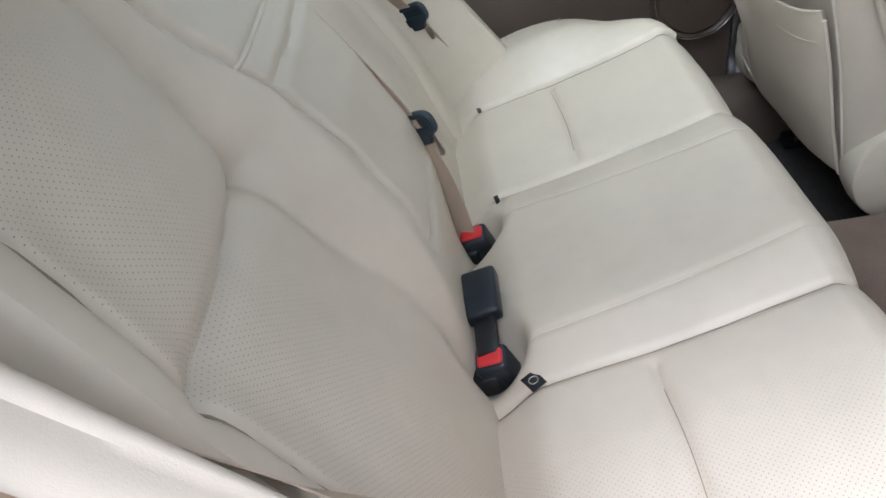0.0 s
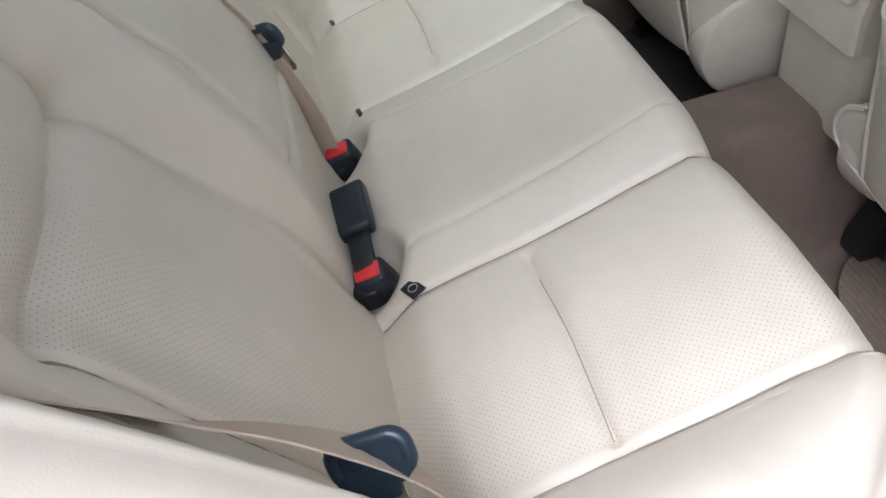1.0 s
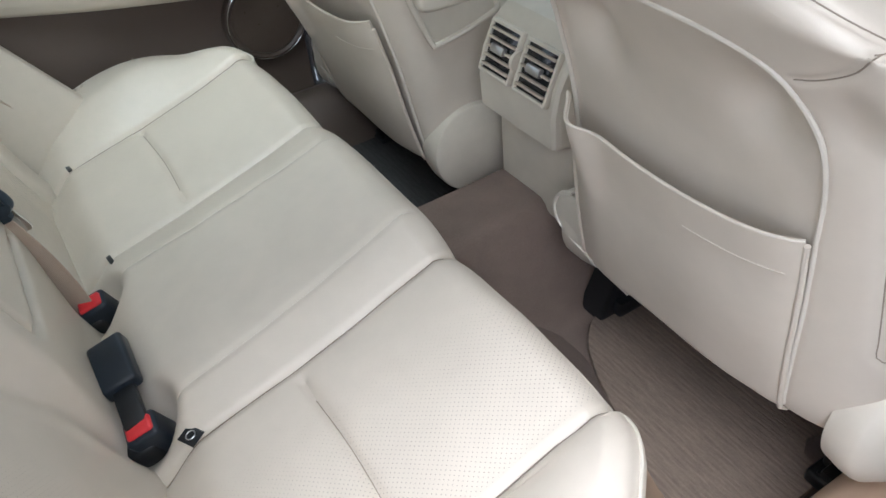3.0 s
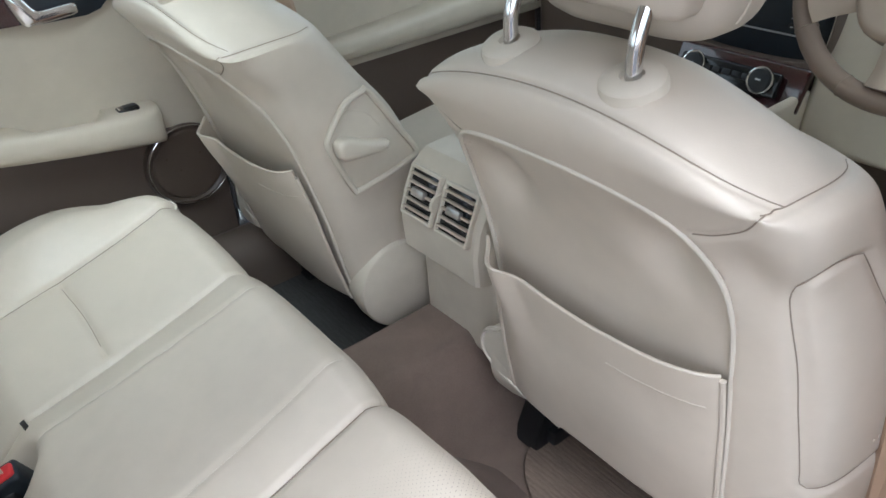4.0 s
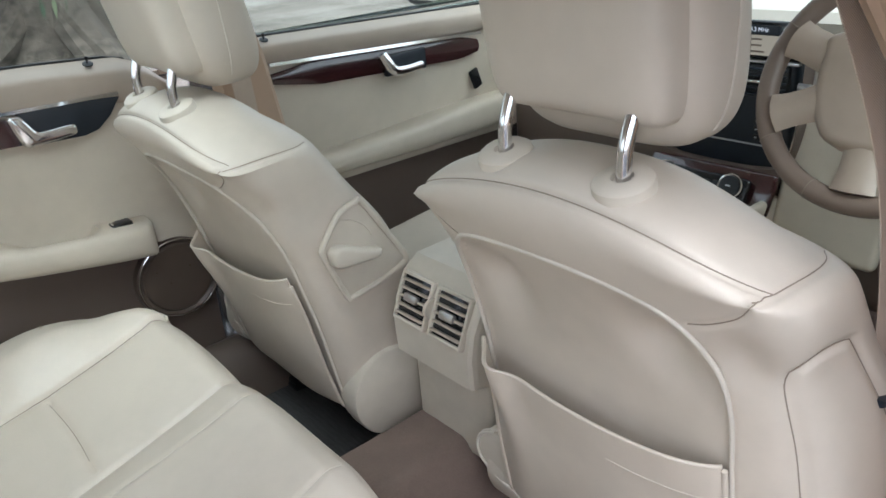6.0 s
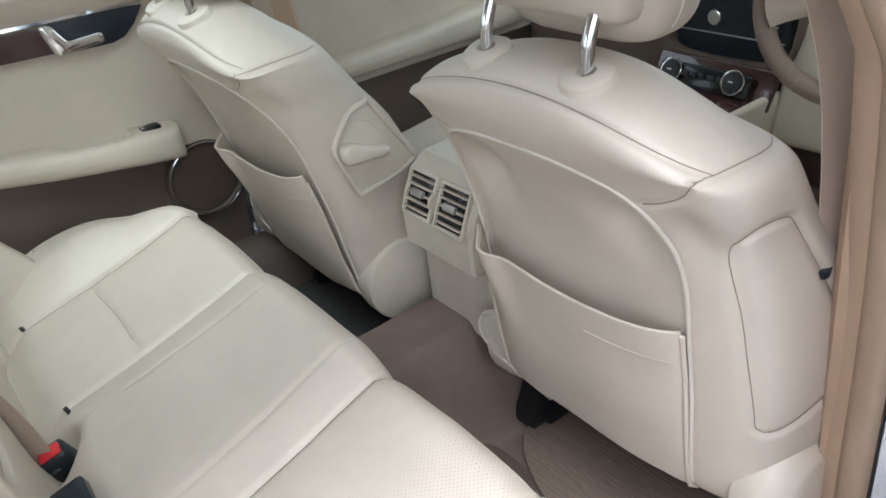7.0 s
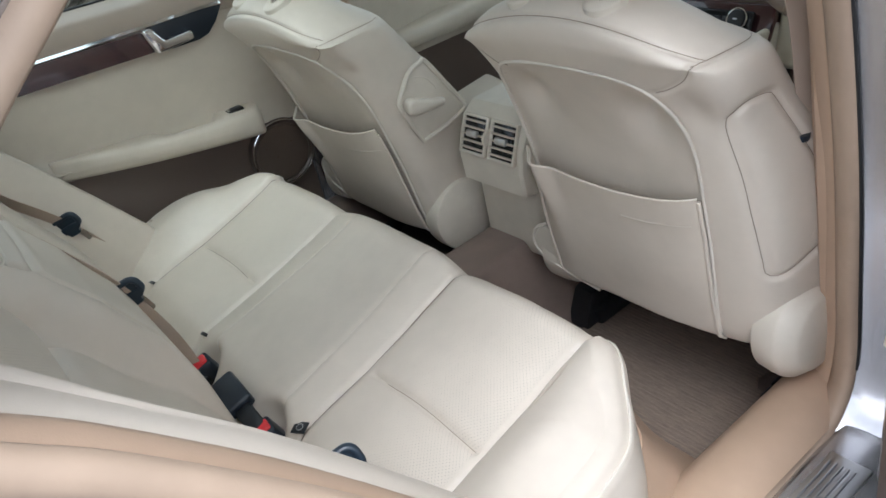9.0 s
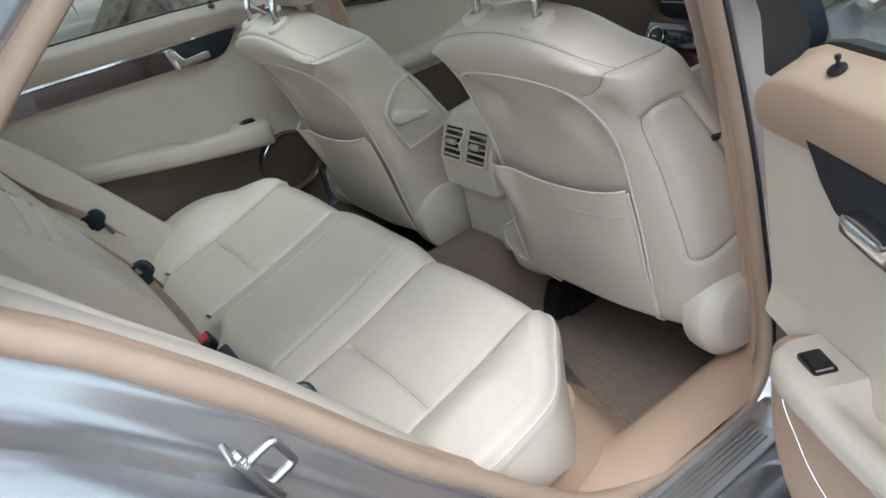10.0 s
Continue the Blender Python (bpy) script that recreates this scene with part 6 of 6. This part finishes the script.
def build_wheel():
    w = thing("steering_wheel", "taupe leather steering wheel with control buttons", "steering wheel", (0.360, 1.16, 0.885))
    w.rotation_euler = (radians(-28), 0, 0)
    R = 0.175
    rim = [(R * math.cos(a), 0, R * math.sin(a)) for a in np.linspace(0, 2 * math.pi, 90, endpoint=False)]
    piece("rim", tube(rim, 0.0162, 16, closed=True), wheel_leather, w)
    for a in (30, 155, -25, -110, 215):
        ca, sa = math.cos(radians(a)), math.sin(radians(a))
        p = np.array([(R * ca + 0.0165 * math.cos(b) * ca, 0.0165 * math.sin(b), R * sa + 0.0165 * math.cos(b) * sa) for b in np.linspace(0, 6.2832, 20, endpoint=False)])
        piece("rim_seam", tube(p, 0.0008, 5, closed=True), seam_leather, w)
    hub = [(-0.070, 0.060), (0.070, 0.060), (0.085, 0.02), (0.072, -0.05), (0.04, -0.085), (-0.04, -0.085), (-0.072, -0.05), (-0.085, 0.02)]
    hub = [(1.18 * x, 1.15 * z) for x, z in hub]
    m = axes((0, 0.025, 0), (1, 0, 0), (0, 0, 1))
    piece("airbag_cover", moved(prism([tuple(q) for q in curve_through(hub, 50, closed=True)], 0.050, Matrix.Identity(4), 0.016, 4), m), taupe_plastic, w, "taupe airbag cover")
    piece("emblem", tube([(0.022 * math.cos(a), -0.027, 0.022 * math.sin(a)) for a in np.linspace(0, 6.2832, 30, endpoint=False)], 0.0025, 6, closed=True), chrome, w)
    for ang, w0, w1 in ((160, 0.070, 0.030), (204, 0.066, 0.030), (271, 0.080, 0.034), (20, 0.070, 0.030), (-24, 0.066, 0.030)):
        ca, sa = math.cos(radians(ang)), math.sin(radians(ang))
        pts = np.array([[((0.05 + 0.112 * t) * ca - (v - 0.5) * (w0 + (w1 - w0) * math.sin(0.5 * math.pi * min(1, 1.6 * t)) + 0.012 * max(0, t - 0.8) * 5) * sa, 0.008 - 0.008 * math.sin(math.pi * v) - 0.004 * t, (0.05 + 0.112 * t) * sa + (v - 0.5) * (w0 + (w1 - w0) * math.sin(0.5 * math.pi * min(1, 1.6 * t)) + 0.012 * max(0, t - 0.8) * 5) * ca) for v in np.linspace(0, 1, 9)] for t in np.linspace(0, 1, 10)])
        sp = piece("spoke", sheet(pts, 0.02, flip=True), taupe_plastic, w)
        if w0 == 0.070:
            cx, cz = 0.108 * ca, 0.108 * sa
            pad = piece("button_pad", moved(prism(circle(0.022, 30), 0.007, Matrix.Identity(4), 0.002), axes((cx, 0.002, cz), (1, 0, 0), (0, 0, 1))), taupe_plastic, sp, "round control pad")
            for dx, dz in ((0.013, 0), (-0.013, 0), (0, 0.013), (0, -0.013), (0, 0)):
                piece("button", lathe([(0, 0), (0.0045, 0), (0.004, 0.002), (0, 0.002)], (cx + dx, -0.005, cz + dz), (0, -1, 0), 14), taupe_plastic if dx or dz else satin_metal, pad)
    piece("column", tube([(0, 0.06, -0.01), (0, 0.30, 0.0)], 0.065, 24), taupe_plastic, w)
    piece("column_shroud", rbox((0, 0.17, -0.01), (0.15, 0.10, 0.11), 0.03, 4), taupe_plastic, w)
    piece("instrument_hood", rbox((0, 0.27, 0.09), (0.34, 0.06, 0.14), 0.04, 4), black_plastic, w)
    piece("stalk", tube([(-0.06, 0.06, 0.045), (-0.11, 0.05, 0.060), (-0.145, 0.04, 0.068)], [0.012, 0.011, 0.014], 12), blue_black_plastic, w, "black column stalk")
    piece("stalk", tube([(-0.05, 0.06, 0.0), (-0.12, 0.05, -0.005), (-0.15, 0.045, -0.005)], 0.006, 8), satin_metal, w)


# ---- pillars and front belt ----
def build_pillars():
    for s, nm in ((-1, "pillar_left"), (1, "pillar_right")):
        pts = []
        for t in np.linspace(0, 1, 26):
            z = 0.30 + 1.04 * t
            sx = 0.598 - 0.42 * max(0, z - 0.98)
            y0 = 0.612 - 0.13 * (z - 0.8) - 0.25 * max(0, z - 0.95)
            w = 0.11 - 0.02 * t + 0.10 * float(1 - smooth(z, 0.32, 0.50))
            pts.append([(s * (sx + 0.05), y0 - 0.01, z), (s * (sx + 0.014), y0 - 0.004, z), (s * sx, y0 + 0.014, z), (s * sx, y0 + w * 0.5, z), (s * sx, y0 + w - 0.012, z), (s * (sx + 0.012), y0 + w, z), (s * (sx + 0.06), y0 + w, z)])
        tagged(piece(nm, sheet(np.array(pts), 0.012, flip=(s < 0)), tan_trim, sharp=30), "tan trimmed centre pillar between the doors", "pillar", kind="structure")
    # front belts hang from the pillars
    for s in (-1, 1):
        dy = 0.0 if s > 0 else -0.02
        b = belt_with_tongue([(s * 0.502, 0.560 + dy, 1.21), (s * 0.530, 0.595 + dy, 1.10), (s * 0.568, 0.632 + dy, 0.95), (s * 0.583, 0.650 + dy, 0.79), (s * 0.586, 0.66 + dy, 0.60), (s * 0.586, 0.72, 0.36)], ((0.25 * s, 1, 0.0), (0.25 * s, 1, 0.0)), None, None, "tan front seat belt hanging beside the pillar", group="front seat belts")
        m = axes((s * 0.580, 0.645 + dy, 0.737), (-0.35 * s, 0.9, 0.0), (0.9 * s, 0.35, 0.0))
        piece("tongue", moved(prism(round_rect(0.058, 0.020, 0.009), 0.009, Matrix.Translation((0, 0, -0.0045)), 0.003), m), blue_black_plastic, b, "dark plastic belt tongue")
        piece("anchor", rbox((s * 0.506, 0.548 + dy, 1.215), (0.02, 0.07, 0.05), 0.008, 3), tan_trim, b, "tan upper belt anchor")


# ---- outside ----
def bark():
    m, n, l, b = material("dark_bark", 0.95, 0, (0.08, 0.065, 0.05))
    v = coords(n)
    f = noise_tex(n, l, v, 9, 6, 0.7)
    l.new(ramp(n, l, f, [(0.3, (0.025, 0.02, 0.016)), (0.7, (0.14, 0.115, 0.09))]), b.inputs["Base Color"])
    relief(n, l, b, f, 1.0, 0.05)
    return m


def leaf_mat():
    m, n, l, b = material("grey_green_leaf", 0.7, 0, (0.08, 0.11, 0.06))
    g = n.new("ShaderNodeNewGeometry")
    l.new(ramp(n, l, g.outputs["Random Per Island"], [(0.0, (0.035, 0.065, 0.035)), (0.6, (0.07, 0.11, 0.06)), (1.0, (0.14, 0.17, 0.10))]), b.inputs["Base Color"])
    b.inputs["Subsurface Weight"].default_value = 0.0
    return m


BARK, LEAF = bark(), leaf_mat()


def build_tree(at, height, spread, seed, droop=1.0, count=9000):
    rng = random.Random(seed)
    tree = thing("tree", "weeping grey-green tree with hanging foliage", "tree", at, group="trees beside the car")
    trunk = curve_through([(0, 0, -0.1), (0.08, 0.05, height * 0.25), (-0.05, 0.1, height * 0.6), (0.05, 0, height * 0.95)], 20)
    limbs = [tube(trunk, np.linspace(0.45, 0.06, 20) * (1 + 0.9 * np.exp(-np.linspace(0, 8, 20))), 14)]
    for k in range(7):
        a, r = rng.uniform(0, 6.28), rng.uniform(0.9, 1.6)
        limbs.append(tube(curve_through([(0.1 * math.cos(a), 0.1 * math.sin(a), 0.9), (r * 0.4 * math.cos(a), r * 0.4 * math.sin(a), 0.4), (r * math.cos(a), r * math.sin(a), -0.05)], 10), np.linspace(0.22, 0.10, 10), 8))
    tips = []
    for k in range(16):
        a, h0 = rng.uniform(0, 6.28), height * rng.uniform(0.35, 0.9)
        r = spread * rng.uniform(0.55, 1.0)
        q = [(0, 0, h0), (r * 0.4 * math.cos(a), r * 0.4 * math.sin(a), h0 + 0.5), (r * math.cos(a), r * math.sin(a), h0 + 0.2)]
        c = curve_through(q, 12)
        limbs.append(tube(c, np.linspace(0.07, 0.015, 12), 6))
        tips.extend(c[3:])
    piece("trunk", join(*limbs), BARK, tree)
    verts, faces = [], []
    for k in range(count):
        t = tips[rng.randrange(len(tips))]
        x, y, z = t[0] + rng.gauss(0, 0.35), t[1] + rng.gauss(0, 0.35), t[2] + rng.gauss(0, 0.2)
        hang = rng.uniform(0.1, 2.4) * droop
        z -= hang
        if z < 0.35 + 0.9 * ((x * 0.37 + y * 0.61) % 1.0):
            continue
        ln, wd, a = rng.uniform(0.12, 0.28), rng.uniform(0.008, 0.02), rng.uniform(0, 6.28)
        tilt = rng.uniform(-0.35, 0.35)
        dx, dy = math.cos(a) * wd, math.sin(a) * wd
        tx, ty = math.sin(tilt) * ln * math.cos(a + 1.5), math.sin(tilt) * ln * math.sin(a + 1.5)
        i = len(verts)
        verts += [(x, y, z), (x + dx + tx * 0.5, y + dy + ty * 0.5, z - ln * 0.5), (x + tx, y + ty, z - ln), (x - dx + tx * 0.5, y - dy + ty * 0.5, z - ln * 0.5)]
        faces.append((i, i + 1, i + 2, i + 3))
    piece("crown", (verts, faces), LEAF, tree)
    return tree


def build_outside():
    build_tree((-8.0, 2.2, 0), 4.6, 2.2, 3, count=16000)
    build_tree((-11.0, -1.5, 0), 5.5, 3.0, 5, count=9000)
    build_tree((-19.0, 20.0, 0), 6.0, 3.4, 8, count=7000)
    # left door mirror
    mir = thing("door_mirror", "black and silver door mirror outside a closed window", "mirror", (-0.97, 1.39, 0.985))
    m = axes((0, 0.10, 0), (1, 0, 0), (0, 0, 1))
    piece("housing", moved(prism(round_rect(0.215, 0.150, 0.055), 0.10, Matrix.Identity(4), 0.012, 4), m), black_plastic, mir)
    piece("mirror_glass", moved(prism(round_rect(0.185, 0.120, 0.042), 0.003, Matrix.Identity(4), 0.0), axes((0, -0.0005, 0), (1, 0, 0), (0, 0, 1))), plain("mirror_silver", (0.8, 0.82, 0.83), 0.05, 1.0), mir)
    piece("arm", tube([(0.06, 0.07, -0.05), (0.14, 0.08, -0.06), (0.20, 0.08, -0.05)], 0.02, 10), black_plastic, mir)
    # parked vehicle beyond the open door
    car = thing("parked_car", "pale silver car parked beyond the open door", "car", (3.3, 2.6, 0))
    prof = [(-2.1, 0.35), (-2.15, 0.65), (-2.0, 0.85), (-1.1, 0.98), (-0.4, 1.40), (0.9, 1.42), (1.7, 1.0), (2.1, 0.95), (2.15, 0.4)]
    c = curve_through(prof, 60)
    pts = np.array([[(x, y * (1 - 0.03 * abs(x) ** 3), 0.35 + (z - 0.35) * (1 - 0.10 * abs(x / 0.85) ** 4)) for y, z in c] for x in np.linspace(-0.85, 0.85, 24)])
    piece("body", sheet(pts, 0.02), plain("pale_blue_silver_paint", (0.55, 0.60, 0.62), 0.25, 0.3, coat=0.8), car)
    for s in (-1, 1):
        sp = np.array([[(s * (0.85 + 0.03 * math.sin(math.pi * w)), y, 0.30 + w * (max(0.3, zz - 0.30))) for w in np.linspace(0, 1, 8)] for y, zz in c[3:-3]])
        piece("side", sheet(sp, 0.02, flip=(s < 0)), silver_paint, car)
        for y in (-1.35, 1.35):
            wh = piece("wheel", lathe([(0.0, 0.0), (0.20, 0.0), (0.20, 0.02), (0, 0.02)], (s * 0.80, y, 0.31), (s, 0, 0), 28), satin_metal, car)
            piece("tyre", lathe([(0.19, -0.16), (0.29, -0.16), (0.31, -0.12), (0.31, -0.03), (0.29, 0.01), (0.20, 0.02)], (s * 0.80, y, 0.31), (s, 0, 0), 36), black_rubber, wh)
    gl = np.array([[(x, -1.08 + 0.62 * w, 1.0 + 0.37 * w) for w in np.linspace(0, 1, 6)] for x in np.linspace(-0.7, 0.7, 8)])
    piece("windscreen", sheet(gl, 0.01), gloss_black, car)


build_ground()
shell = build_shell()
build_striker(shell)
build_floor()
build_heel_board()
build_rear_seat()
build_belts()
build_front_seat((0.350, 0, 0), "cream leather driver seat seen from behind, map pocket on its back", 0, 1)
build_front_seat((-0.3545, -0.053, 0), "cream leather passenger seat with a release lever on its side", 1, -1, recline=0.082)
build_console()


def door_frame(hx, hy, side, angle):
    """Hinge frame of a door: local x rearwards, y inwards."""
    a = radians(angle)
    rear = Vector((side * math.sin(a), -math.cos(a), 0))
    inw = Vector((-side * math.cos(a), -math.sin(a), 0))
    m = Matrix.Identity(4)
    for j in range(3):
        m[j][0], m[j][1], m[j][2] = rear[j], inw[j], (0, 0, 1)[j]
    return Matrix.Translation((hx, hy, 0)) @ m


build_door("door_1", door_frame(-0.685, 0.54, -1, 0), 0.82, "cream and tan left rear door with wood inlay, closed")
build_door("door_2", door_frame(-0.690, 1.46, -1, 0), 0.82, "cream and tan left front door with wood inlay, closed", front=True)
build_door("door_3", door_frame(0.772, 0.470, 1, 60), 0.82, "cream and tan right rear door, standing open", opened=True)
build_door("door_4", door_frame(0.690, 1.46, 1, 0), 0.82, "cream and tan right front door, closed", front=True)
build_dash()
build_wheel()
build_pillars()
build_outside()
